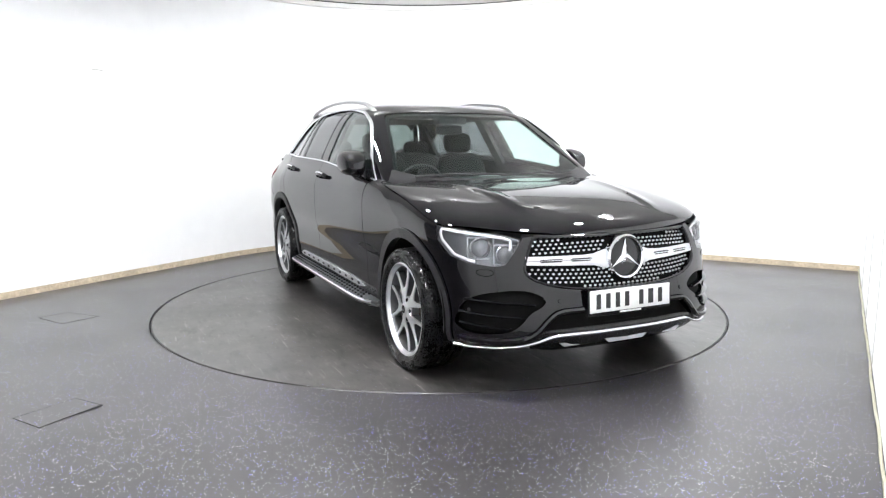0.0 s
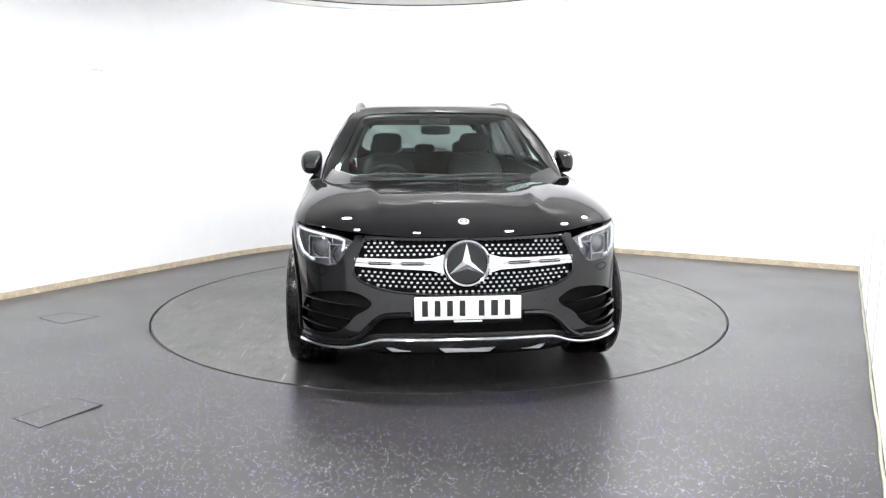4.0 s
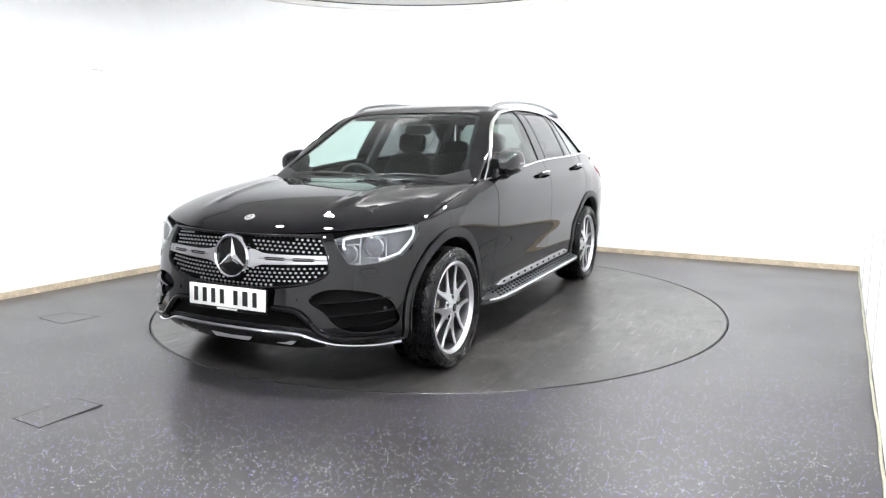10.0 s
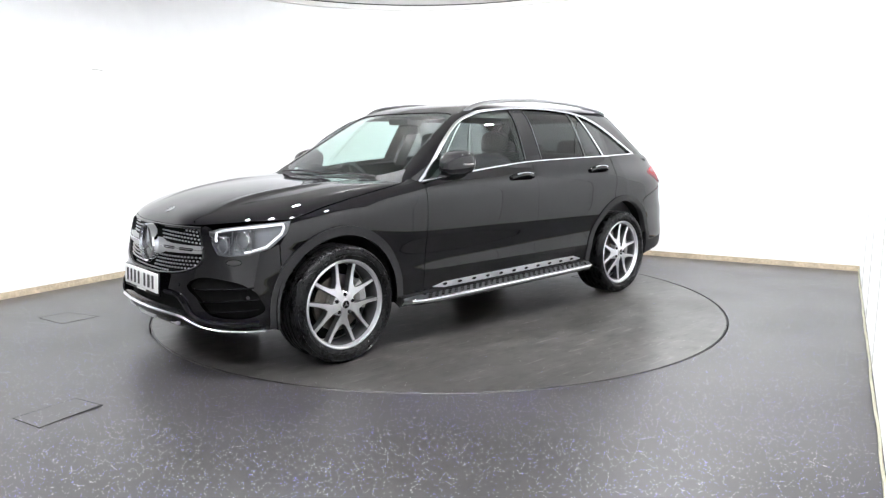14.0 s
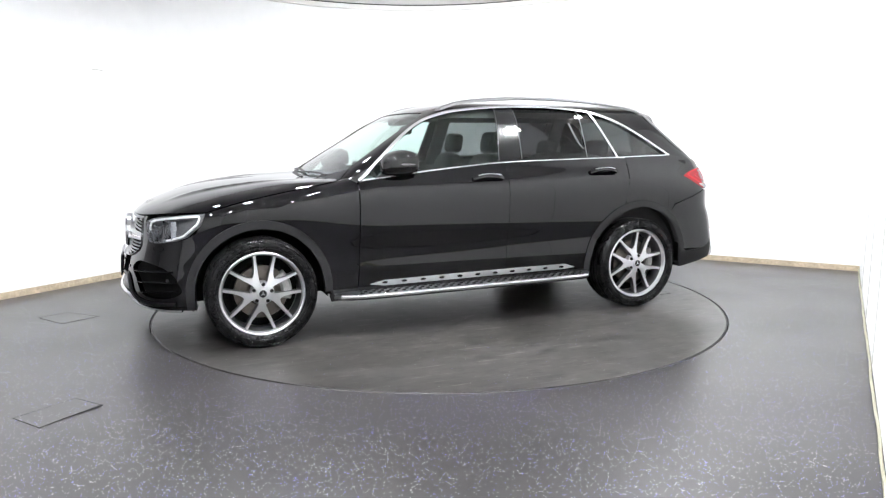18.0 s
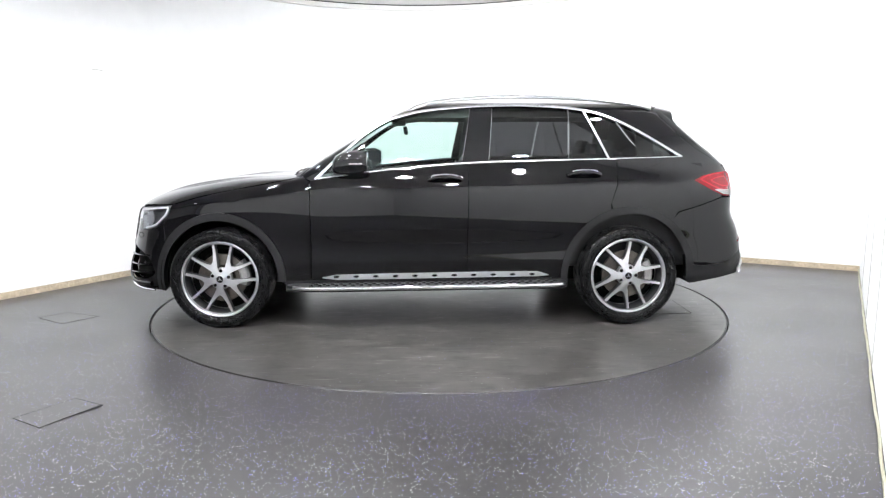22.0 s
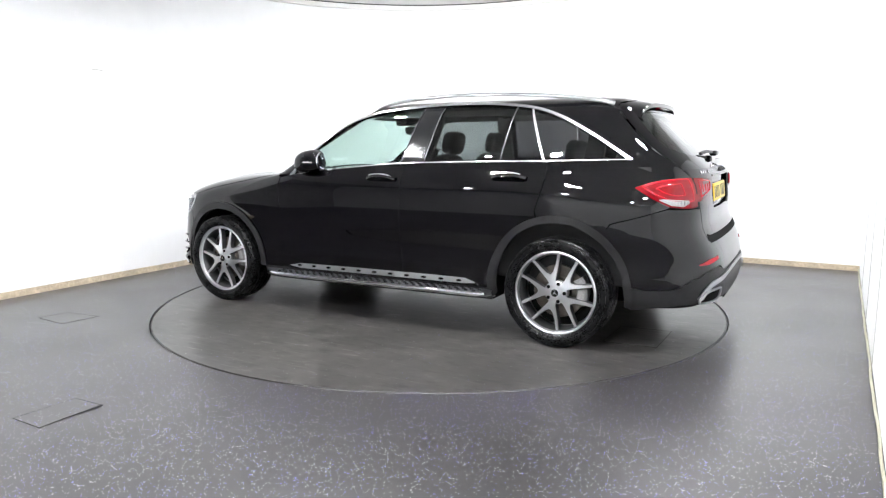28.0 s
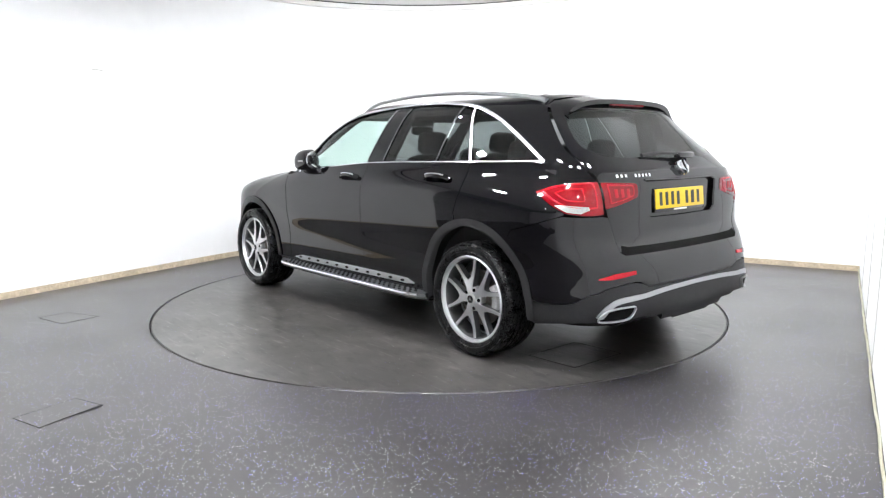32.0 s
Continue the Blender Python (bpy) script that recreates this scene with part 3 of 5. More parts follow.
KC = [  # z, half width, windscreen x, rear glass x
    (0.98, 0.872, 1.16, -2.222),
    (1.04, 0.868, 1.075, -2.212),
    (1.10, 0.862, 0.985, -2.197),
    (1.16, 0.845, 0.895, -2.142),
    (1.22, 0.815, 0.80, -2.082),
    (1.30, 0.773, 0.67, -1.997),
    (1.38, 0.728, 0.54, -1.912),
    (1.45, 0.683, 0.425, -1.842),
    (1.50, 0.640, 0.335, -1.800),
    (1.535, 0.600, 0.255, -1.765),
    (1.56, 0.555, 0.17, -1.720),
    (1.578, 0.48, 0.06, -1.660),
    (1.590, 0.38, -0.06, -1.580),
    (1.598, 0.25, -0.18, -1.480),
    (1.602, 0.12, -0.28, -1.400),
    (1.603, 0.0, -0.34, -1.350)]
kc = np.array(KC)
tc = np.concatenate([[0], np.cumsum(np.hypot(np.diff(kc[:, 0]), np.diff(kc[:, 1])))])
cabin = Cabin(
    [(0, 0), (0.006, 0.25), (0.022, 0.5), (0.045, 0.70), (0.062, 0.82), (0.075, 0.90), (0.092, 0.96), (0.12, 0.99), (0.18, 1.0), (0.35, 1.0)],
    [(0, 0), (0.003, 0.3), (0.011, 0.55), (0.03, 0.74), (0.068, 0.87), (0.132, 0.95), (0.245, 0.985), (0.45, 1.0)],
    dict(t=tc, z=kc[:, 0], w=kc[:, 1], xf=kc[:, 2], xr=kc[:, 3]), 0.025, 0.022)

SIDE = lambda sh: (sh.s1 * 0.55, sh.s3 - (sh.s3 - sh.s2) * 0.35)
NOSE = lambda sh: (0, sh.s1 * 1.25)
TAIL = lambda sh: (sh.s2 - 0.2, sh.s3)


def dense(pts, d=0.02, closed=True):
    out = []
    k = len(pts)
    for i in range(k if closed else k - 1):
        a, b = np.array(pts[i], float), np.array(pts[(i + 1) % k], float)
        n = max(1, int(np.ceil(np.linalg.norm(b - a) / d)))
        out += [a + (b - a) * j / n for j in range(n)]
    if not closed:
        out.append(np.array(pts[-1], float))
    return np.array(out)


def inside(poly, q):
    x, y = q[:, 0], q[:, 1]
    c = np.zeros(len(q), bool)
    a = poly
    b = np.roll(poly, -1, 0)
    for (x0, y0), (x1, y1) in zip(a, b):
        if y0 != y1:
            c ^= ((y0 > y) != (y1 > y)) & (x < (x1 - x0) * (y - y0) / (y1 - y0) + x0)
    return c


def near_edge(poly, q):
    d = np.full(len(q), 9.0)
    for a, b in zip(poly, np.roll(poly, -1, 0)):
        v = b - a
        t = np.clip(((q - a) @ v) / (v @ v + 1e-12), 0, 1)
        d = np.minimum(d, np.linalg.norm(q - a - t[:, None] * v, axis=1))
    return d


def tri_fill(outer, holes, gap):
    """Triangles that fill a 2D outline with holes."""
    lo, hi = outer.min(0), outer.max(0)
    gx, gy = np.arange(lo[0] + gap / 2, hi[0], gap), np.arange(lo[1] + gap / 2, hi[1], gap * 0.87)
    q = np.array([(x + (gap / 2 if j % 2 else 0), y) for j, y in enumerate(gy) for x in gx])
    if len(q):
        ok = inside(outer, q) & (near_edge(outer, q) > gap * 0.45)
        for h in holes:
            ok &= ~inside(h, q) & (near_edge(h, q) > gap * 0.45)
        q = q[ok]
    rims, edges, pts, n = [outer, *holes], [], [], 0
    for r in rims:
        edges += [(n + i, n + (i + 1) % len(r)) for i in range(len(r))]
        pts += [Vector(p) for p in r]
        n += len(r)
    pts += [Vector(p) for p in q]
    v, _, f, *_ = delaunay_2d_cdt(pts, edges, [], 0, 1e-6)
    v = np.array([tuple(p) for p in v])
    f = np.array(f)
    c = v[f].mean(1)
    ok = inside(outer, c)
    for h in holes:
        ok &= ~inside(h, c)
    return v, f[ok]


def panel(name, shell, outer, material, parent, holes=(), gap=0.035, lift=0.0, thick=0.012, side=1, both=False, label=""):
    """One skin panel cut from a shell along outlines in (s, t), with a turned-in edge. both: mirrored across the middle into one mesh."""
    v, f = tri_fill(dense(np.array(outer), max(gap, 0.03)), [np.array(h) for h in holes], gap)
    p, nrm = shell.at(v[:, 0], v[:, 1]), shell.normal(v[:, 0], v[:, 1])
    if both:
        mid = np.abs(p[:, 1]) < 2e-3
        p[mid, 1] = 0
        nrm[mid, 1] = 0
        nrm /= np.linalg.norm(nrm, axis=1, keepdims=True)
    p = p + nrm * lift
    count = {}
    for a, b, c in f:
        for e in ((a, b), (b, c), (c, a)):
            k = (min(e), max(e))
            count[k] = count.get(k, 0) + 1
    rim = [k for k, c in count.items() if c == 1]
    if both:
        rim = [k for k in rim if not (p[k[0], 1] == 0 and p[k[1], 1] == 0)]
    P, Nn, F = [p], [nrm], [tuple(t) for t in f]
    n = len(p)
    if thick:
        ids = sorted({i for k in rim for i in k})
        new_id = {i: n + j for j, i in enumerate(ids)}
        P.append(p[ids] - nrm[ids] * thick)
        Nn.append(nrm[ids])
        F += [(a, b, new_id[b], new_id[a]) for a, b in rim]
        n += len(ids)
    P, Nn = np.concatenate(P), np.concatenate(Nn)
    if both:
        keep = np.where(P[:, 1] == 0, np.arange(n), np.arange(n) + n)
        F = F + [tuple(int(keep[i]) for i in t[::-1]) for t in F]
        P, Nn = np.concatenate([P, P * (1, -1, 1)]), np.concatenate([Nn, Nn * (1, -1, 1)])
    if side < 0:
        P, Nn, F = P * (1, -1, 1), Nn * (1, -1, 1), [t[::-1] for t in F]
    # wind the skin outward
    a, b, c = (P[[t[i] for t in F]] for i in range(3))
    out = (np.cross(b - a, c - a) * (Nn[[t[0] for t in F]] + Nn[[t[1] for t in F]])).sum(1)
    F = [t if o >= 0 or len(t) == 4 else t[::-1] for t, o in zip(F, out)]
    used = sorted({int(i) for t in F for i in t})
    remap = {i: j for j, i in enumerate(used)}
    F = [tuple(remap[int(i)] for i in t) for t in F]
    P, Nn = P[used], Nn[used]
    me = bpy.data.meshes.new(name)
    me.from_pydata([tuple(q) for q in P], [], F)
    me.polygons.foreach_set("use_smooth", [True] * len(me.polygons))
    me.normals_split_custom_set_from_vertices([tuple(q) for q in Nn])
    return obj(name, me, material, parent, label)


def on_side(shell, pts, d=0.02, closed=True):
    return shell.find(dense(pts, d, closed), [0, 2], SIDE(shell))


def on_nose(shell, pts, d=0.02, closed=True):
    return shell.find(dense(pts, d, closed), [1, 2], NOSE(shell))


def on_tail(shell, pts, d=0.02, closed=True):
    return shell.find(dense(pts, d, closed), [1, 2], TAIL(shell))


def arc(cx, cz, r, a0, a1, n=24, rz=None):
    return [(cx + r * math.cos(radians(a0 + (a1 - a0) * i / n)), cz + (rz or r) * math.sin(radians(a0 + (a1 - a0) * i / n))) for i in range(n + 1)]


def strip(name, shell, st, material, parent, width, height, side=1, lift=0.0, label="", closed=False):
    """A moulding laid along a line of (s, t) on a shell."""
    p, nr = shell.at(st[:, 0], st[:, 1]), shell.normal(st[:, 0], st[:, 1])
    p, nr = (p + nr * lift) * (1, side, 1), nr * (1, side, 1)
    bm = bmesh.new()
    sweep(bm, [Vector(q) for q in p], [Vector(q) for q in nr], round_section(width, height, 8), closed)
    return part(name, bm, material, parent, label)
# ---- the car ----
car = tagged(new("car"), "glossy black five-door sport utility car with silver trim", "car")
XF, XR, ZW = 1.507, -1.366, 0.3505          # axles and hub height
R_TYRE, R_RIM = 0.3495, 0.267
SIDES = (1, -1)


def mixed(shell, *runs):
    """An outline in (s, t) from runs of points, each read in the side view ("x"), the front view ("f") or the rear view ("r")."""
    out = []
    for kind, pts in runs:
        f = {"x": on_side, "f": on_nose, "r": on_tail}[kind]
        out.append(f(shell, pts, 0.02, False))
    return np.concatenate(out)


# -- outlines --
BELT = smooth_line([(0.84, 1.036), (0.45, 1.084), (0.1, 1.118), (-0.25, 1.143), (-0.8, 1.158), (-1.28, 1.167), (-1.775, 1.178)], 6)
ARC_TOP = smooth_line([(0.84, 1.036), (0.70, 1.165), (0.56, 1.29), (0.44, 1.378), (0.325, 1.443), (0.20, 1.485), (0.07, 1.512), (-0.22, 1.54), (-0.50, 1.55), (-0.79, 1.545), (-1.07, 1.517), (-1.285, 1.453), (-1.50, 1.345), (-1.775, 1.178)], 5)
HOOD_SIDE = smooth_line([(1.82, 0.872), (1.63, 0.925), (1.45, 0.963), (1.2, 1.008), (1.0, 1.045), (0.93, 1.062)], 5)
BONNET_LIP = smooth_line([(0, 0.826), (0.21, 0.827), (0.345, 0.831), (0.47, 0.838), (0.57, 0.846), (0.68, 0.858), (0.76, 0.866)], 5)
F_OUT, F_IN, R_OUT, R_IN = (0.452, 0.465), (0.402, 0.412), (0.478, 0.492), (0.432, 0.446)


def zs(line, x):
    """Height of a side-view line at x."""
    a = sorted(line)
    return float(np.interp(x, [p[0] for p in a], [p[1] for p in a]))


# -- bonnet --
hood_in = np.concatenate([
    on_nose(body, BONNET_LIP, 0.02, False),
    on_side(body, HOOD_SIDE, 0.02, False)])
back = body.find([(1.095 - 0.14 * (k / 12) ** 2, 0.775 * (1 - 0) * k / 12) for k in range(12, -1, -1)], [0, 1], (0, body.s1 * 1.6))
hood = panel("bonnet", body, np.concatenate([hood_in, back]), M["paint"], car, both=True, gap=0.03, label="long black bonnet with two raised ridges")

for sd in SIDES:
    # -- front wing --
    arch = arc(XF, ZW, F_IN[0] + 0.02, 178, 33, 26, F_IN[1] + 0.02)
    top = [(x, z - 0.004) for x, z in HOOD_SIDE]
    wing = [(0.876, 1.03), (0.872, 0.9), (0.874, 0.6), (0.884, 0.33), (1.06, 0.33)] + arch + [(1.885, 0.62), (1.89, 0.735), (1.845, 0.81), (1.825, 0.862)] + top
    panel("front_wing", body, on_side(body, wing), M["paint"], car, side=sd)
    # -- doors --
    fd = [(0.866, 1.03)] + [(x, z + 0.004) for x, z in BELT if -0.22 < x < 0.83] + [(-0.226, zs(BELT, -0.226) + 0.004), (-0.226, 0.9), (-0.219, 0.6), (-0.216, 0.335), (0.876, 0.335), (0.866, 0.6), (0.863, 0.9)]
    front_door = panel("front_door", body, on_side(body, fd), M["paint"], car, side=sd, thick=0.004)
    rd = [(-0.2305, zs(BELT, -0.2305) + 0.004)] + [(x, z + 0.004) for x, z in BELT if -1.25 < x < -0.25] + [(-1.268, 1.166), (-1.272, 1.10), (-1.262, 1.0), (-1.22, 0.86)] + arc(XR, ZW, R_IN[0] + 0.02, 72, 2, 20, R_IN[1] + 0.02) + [(-0.90, 0.335), (-0.2205, 0.335), (-0.2235, 0.6), (-0.2305, 0.9)]
    rear_door = panel("rear_door", body, on_side(body, rd), M["paint"], car, side=sd, thick=0.004)
    # -- rear wing --
    lampcut = mixed(body, ("r", [(0.715, 1.082)]), ("x", [(-1.977, 1.072), (-1.903, 1.057), (-1.824, 1.023), (-1.93, 0.963), (-2.03, 0.916)]))
    rq = np.concatenate([
        on_side(body, [(-1.276, 1.172)] + [(x, z + 0.006) for x, z in BELT if x < -1.3] + [(-1.85, 1.175), (-1.95, 1.165)], 0.02, False),
        on_tail(body, [(0.735, 1.145), (0.718, 1.10), (0.716, 1.085)], 0.02, False), lampcut,
        on_side(body, [(-2.02, 0.905), (-1.87, 0.855), (-1.70, 0.808)] + arc(XR, ZW, R_IN[0] + 0.02, 128, 75, 14, R_IN[1] + 0.02) + [(-1.228, 0.865), (-1.27, 1.0), (-1.28, 1.1)], 0.02, False)])
    panel("rear_wing", body, rq, M["paint"], car, side=sd)
    # -- wheel arch mouldings --
    fa = arc(XF, ZW, F_OUT[0], 183, -14, 40, F_OUT[1]) + arc(XF, ZW, F_IN[0], -14, 183, 40, F_IN[1])
    fa = [(x, max(z, 0.27)) for x, z in fa]
    panel("arch_moulding", body, on_side(body, fa), M["plastic"], car, lift=0.010, thick=0.05, side=sd, label="matt dark grey wheel arch moulding")
    ra = arc(XR, ZW, R_OUT[0], -8, 186, 40, R_OUT[1]) + arc(XR, ZW, R_IN[0], 186, -8, 40, R_IN[1])
    panel("arch_moulding", body, on_side(body, ra), M["plastic"], car, lift=0.010, thick=0.05, side=sd, label="matt dark grey wheel arch moulding")
    # -- sill --
    sill = [(1.06, 0.33), (-0.91, 0.33), (-0.905, 0.25), (1.06, 0.25)]
    panel("sill", body, on_side(body, sill), M["plastic"], car, lift=0.004, thick=0.05, side=sd, label="matt black plastic sill")

# -- dark core behind the gaps, and the wheel wells --
core = np.concatenate([on_nose(body, [(0, 0.22), (0.8, 0.22)], 0.03, False), on_side(body, [(1.9, 0.25)] + arc(XF, ZW, 0.43, -10, 190, 30) + [(1.0, 0.25), (-0.88, 0.25)] + arc(XR, ZW, 0.46, -8, 188, 30), 0.03, False),
                       on_tail(body, [(0.84, 0.25), (0, 0.25), (0, 1.05), (0.75, 1.05)], 0.03, False),
                       on_side(body, [(-1.8, 1.1), (-1.0, 1.08), (0.0, 1.04), (0.8, 1.0), (1.5, 0.9), (1.8, 0.82)], 0.03, False), on_nose(body, [(0.7, 0.8), (0.5, 0.78), (0, 0.77)], 0.03, False)])
panel("inner_structure", body, core, M["under"], car, both=True, gap=0.06, lift=-0.06, thick=0, label="hidden dark inner structure")
for sd in SIDES:
    for x, r in ((XF, 0.425), (XR, 0.458)):
        bm = bmesh.new()
        ring = [(r * math.cos(radians(a)), r * math.sin(radians(a))) for a in range(-12, 193, 8)]
        n = len(ring)
        a = [bm.verts.new((x + u, sd * 0.88, ZW + v)) for u, v in ring]
        b = [bm.verts.new((x + u, sd * 0.52, ZW + v)) for u, v in ring]
        for i in range(n - 1):
            bm.faces.new((a[i], a[i + 1], b[i + 1], b[i]))
        bm.faces.new(b)
        part("wheel_well", bm, M["under"], car)
bm = bmesh.new()
box(bm, -2.1, 2.1, -0.5, 0.5, 0.24, 0.34, bevel=0.03)
box(bm, -0.85, 1.0, -0.84, 0.84, 0.24, 0.34, bevel=0.03)
part("underbody", bm, M["under"], car, "dark flat underbody")

# -- front bumper --
GRILLE = smooth_line([(0, 0.548), (0.2, 0.551), (0.40, 0.572), (0.515, 0.608), (0.556, 0.648), (0.55, 0.70), (0.525, 0.77), (0.50, 0.815)], 6)
LAMP_F = [(0.566, 0.806), (0.627, 0.827), (0.715, 0.842)]
LAMP_X = [(1.95, 0.856), (1.822, 0.866), (1.826, 0.842), (1.85, 0.80), (1.945, 0.717)]
LAMP_B = [(0.79, 0.688), (0.69, 0.676), (0.645, 0.684), (0.606, 0.735), (0.575, 0.785)]
intake = smooth_line([(0.475, 0.515), (0.55, 0.553), (0.65, 0.556), (0.76, 0.535), (0.815, 0.49), (0.835, 0.43), (0.84, 0.37), (0.79, 0.338), (0.66, 0.35), (0.595, 0.39), (0.55, 0.44), (0.485, 0.48)], 4, True)
bumper_line = np.concatenate([
    on_nose(body, GRILLE + [(0.52, 0.833), (0.55, 0.83), (0.556, 0.806)], 0.02, False),
    on_nose(body, LAMP_B[::-1], 0.02, False),
    on_side(body, [(1.95, 0.708), (1.895, 0.735), (1.892, 0.62)] + arc(XF, ZW, F_IN[0] + 0.02, 32, -13, 10, F_IN[1] + 0.02) + [(1.93, 0.262)], 0.02, False),
    on_nose(body, [(0.82, 0.262), (0.70, 0.262), (0.60, 0.272), (0.53, 0.305), (0.50, 0.355), (0.415, 0.43), (0.27, 0.447), (0, 0.447)], 0.02, False)])
front_bumper = panel("front_bumper", body, bumper_line, M["paint"], car, holes=[on_nose(body, intake)], both=True, gap=0.03, thick=0.03, label="black front bumper with two side intakes")
panel("intake_back", body, on_nose(body, [(0, 0.46), (0.28, 0.46), (0.43, 0.44), (0.53, 0.34), (0.53, 0.29), (0, 0.30)]), M["under"], car, both=True, lift=-0.05, thick=0)
lip = np.concatenate([on_nose(body, [(0, 0.362), (0.30, 0.36), (0.45, 0.352), (0.52, 0.335)], 0.02, False), on_nose(body, [(0.55, 0.30), (0.53, 0.25), (0.4, 0.225), (0, 0.225)], 0.02, False)])
panel("front_lip", body, lip, M["gloss"], car, both=True, lift=-0.004, thick=0.03)
chin = smooth_line([(2.349, 0, 0.337), (2.34, 0.2, 0.336), (2.312, 0.39, 0.334), (2.29, 0.455, 0.324), (2.262, 0.52, 0.300), (2.225, 0.60, 0.280), (2.16, 0.70, 0.270), (2.07, 0.79, 0.266), (1.985, 0.848, 0.268)], 5)
bm = bmesh.new()
line = [Vector((x, -y, z)) for x, y, z in chin[:0:-1]] + [Vector(p) for p in chin]
sweep(bm, line, [(0.55, 0.25 * (1 if p.y > 0 else -1), 0.8) for p in line], round_section(0.024, 0.016, 10))
part("chin_trim", bm, M["chrome"], car, "bright silver trim strip along the bumper's lower edge")
for y0, y1 in ((-0.40, -0.25), (-0.14, 0.14), (0.25, 0.40)):
    bm = bmesh.new()
    prism(bm, [(y0, 0.284), (y1, 0.284), (y1 - 0.03, 0.262), (y0 + 0.03, 0.262)], 2.27, 2.318 - 0.05 * abs(y0 + y1), lambda u, v, d: (d, u, v))
    part("skid_insert", bm, M["satin"], car, "small silver insert under the front lip", smooth=False)
# gloss blade that frames the lower opening and runs out above the trim
for sd in SIDES:
    st = on_nose(body, smooth_line([(0.28, 0.452), (0.40, 0.444), (0.46, 0.41), (0.525, 0.345), (0.60, 0.312), (0.70, 0.302), (0.78, 0.303), (0.825, 0.306)], 5), 0.03, False)
    strip("bumper_blade", body, st, M["paint"], front_bumper, 0.034, 0.03, sd, 0.003)
for z in (0.335, 0.365, 0.395, 0.425):
    bm = bmesh.new()
    pts = [Vector((2.285 - 0.5 * y * y, y, z)) for y in np.linspace(-0.4, 0.4, 13)]
    sweep(bm, pts, [(0, 0, 1)] * 13, [(-0.012, -0.003), (0.012, -0.003), (0.012, 0.003), (-0.012, 0.003)])
    part("intake_slat", bm, M["under"], front_bumper, smooth=False)
# air intake fins
for sd in SIDES:
    ib = on_nose(body, [(y * 1.0, z) for y, z in intake])
    backp = panel("intake_mesh", body, ib, M["under"], car, lift=-0.035, thick=0, side=sd, label="dark honeycomb intake insert")
    for z0, y0, y1 in ((0.495, 0.525, 0.815), (0.43, 0.575, 0.83), (0.375, 0.64, 0.83)):
        st = on_nose(body, [(y0, z0 - 0.01), ((y0 + y1) / 2, z0), (y1, z0 + 0.012)], 0.03, False)
        strip("intake_fin", body, st, M["gloss"], car, 0.014, 0.05, sd, -0.012)
for sd in SIDES:
    for y, z in ((0.80, 0.455), (0.40, 0.50)):
        s0 = on_nose(body, [(y, z), (y, z + 0.001), (y + 0.001, z)])[0]
        p, nr = body.at(s0[0], s0[1]), body.normal(s0[0], s0[1])
        bm = bmesh.new()
        bmesh.ops.create_cone(bm, cap_ends=True, segments=16, radius1=0.011, radius2=0.010, depth=0.008, matrix=Matrix.Translation(Vector(p * (1, sd, 1))) @ Vector(nr * (1, sd, 1)).to_track_quat("Z", "Y").to_matrix().to_4x4())
        part("parking_sensor", bm, M["gloss"], front_bumper)

# -- grille --
grille_full = GRILLE + [(0.45, 0.822), (0.3, 0.818), (0.15, 0.816), (0, 0.815)]
gl = on_nose(body, grille_full, 0.02, False)
grille = panel("grille", body, gl, M["gap"], car, both=True, lift=-0.03, thick=0, label="black grille studded with small bright pins")
edge = on_nose(body, GRILLE, 0.02, False)
for sd in SIDES:
    strip("grille_surround", body, edge, M["gloss"], grille, 0.018, 0.03, sd, -0.008)
st = on_nose(body, [(0.50, 0.822), (0.3, 0.82), (0.15, 0.818), (0, 0.817)], 0.02, False)
for sd in SIDES:
    strip("grille_top", body, st, M["gloss"], grille, 0.022, 0.03, sd, -0.012)
gp = np.array(grille_full + [(-y, z) for y, z in grille_full[::-1]])
pins = []
for k, z in enumerate(np.arange(0.566, 0.812, 0.0205)):
    for j in range(-30, 31):
        y = (j + (0.5 if k % 2 else 0)) * 0.0305
        pins.append((y, z + 0.012 * min(1, abs(y) / 0.5) ** 2 * (1 if z < 0.68 else -1)))
pins = np.array(pins)
ok = inside(gp, pins) & (near_edge(gp, pins) > 0.014) & ~((np.abs(pins[:, 1] - 0.702) < 0.036)) & (np.hypot(pins[:, 0], (pins[:, 1] - 0.7) * 1.0) > 0.128)
pins = pins[ok]
pst = body.find([(abs(y), z) for y, z in pins], [1, 2], NOSE(body))
pp, pn = body.at(pst[:, 0], pst[:, 1]), body.normal(pst[:, 0], pst[:, 1])
RING8 = [(math.cos(math.pi * k / 4), math.sin(math.pi * k / 4)) for k in range(8)]
pin_v = [(u * 0.0078, v * 0.0058, -0.003) for u, v in RING8] + [(u * 0.0064, v * 0.0046, 0.0035) for u, v in RING8]
pin_mesh = bpy.data.meshes.new("grille_pin")
pin_mesh.from_pydata(pin_v, [], [tuple(range(8, 16))] + [(i, (i + 1) % 8, 8 + (i + 1) % 8, 8 + i) for i in range(8)])
for (y, z), p, nr in zip(pins, pp, pn):
    g = (1, 1 if y >= 0 else -1, 1)
    nr = Vector(nr * g)
    c = Vector(p * g) - nr * 0.02
    e = Vector((0, 1, 0))
    e = (e - nr * e.dot(nr)).normalized()
    b = nr.cross(e)
    pin = obj("grille_pin", pin_mesh, M["satin"], grille)
    pin.matrix_basis = Matrix(((e.x, b.x, nr.x, c.x), (e.y, b.y, nr.y, c.y), (e.z, b.z, nr.z, c.z), (0, 0, 0, 1)))
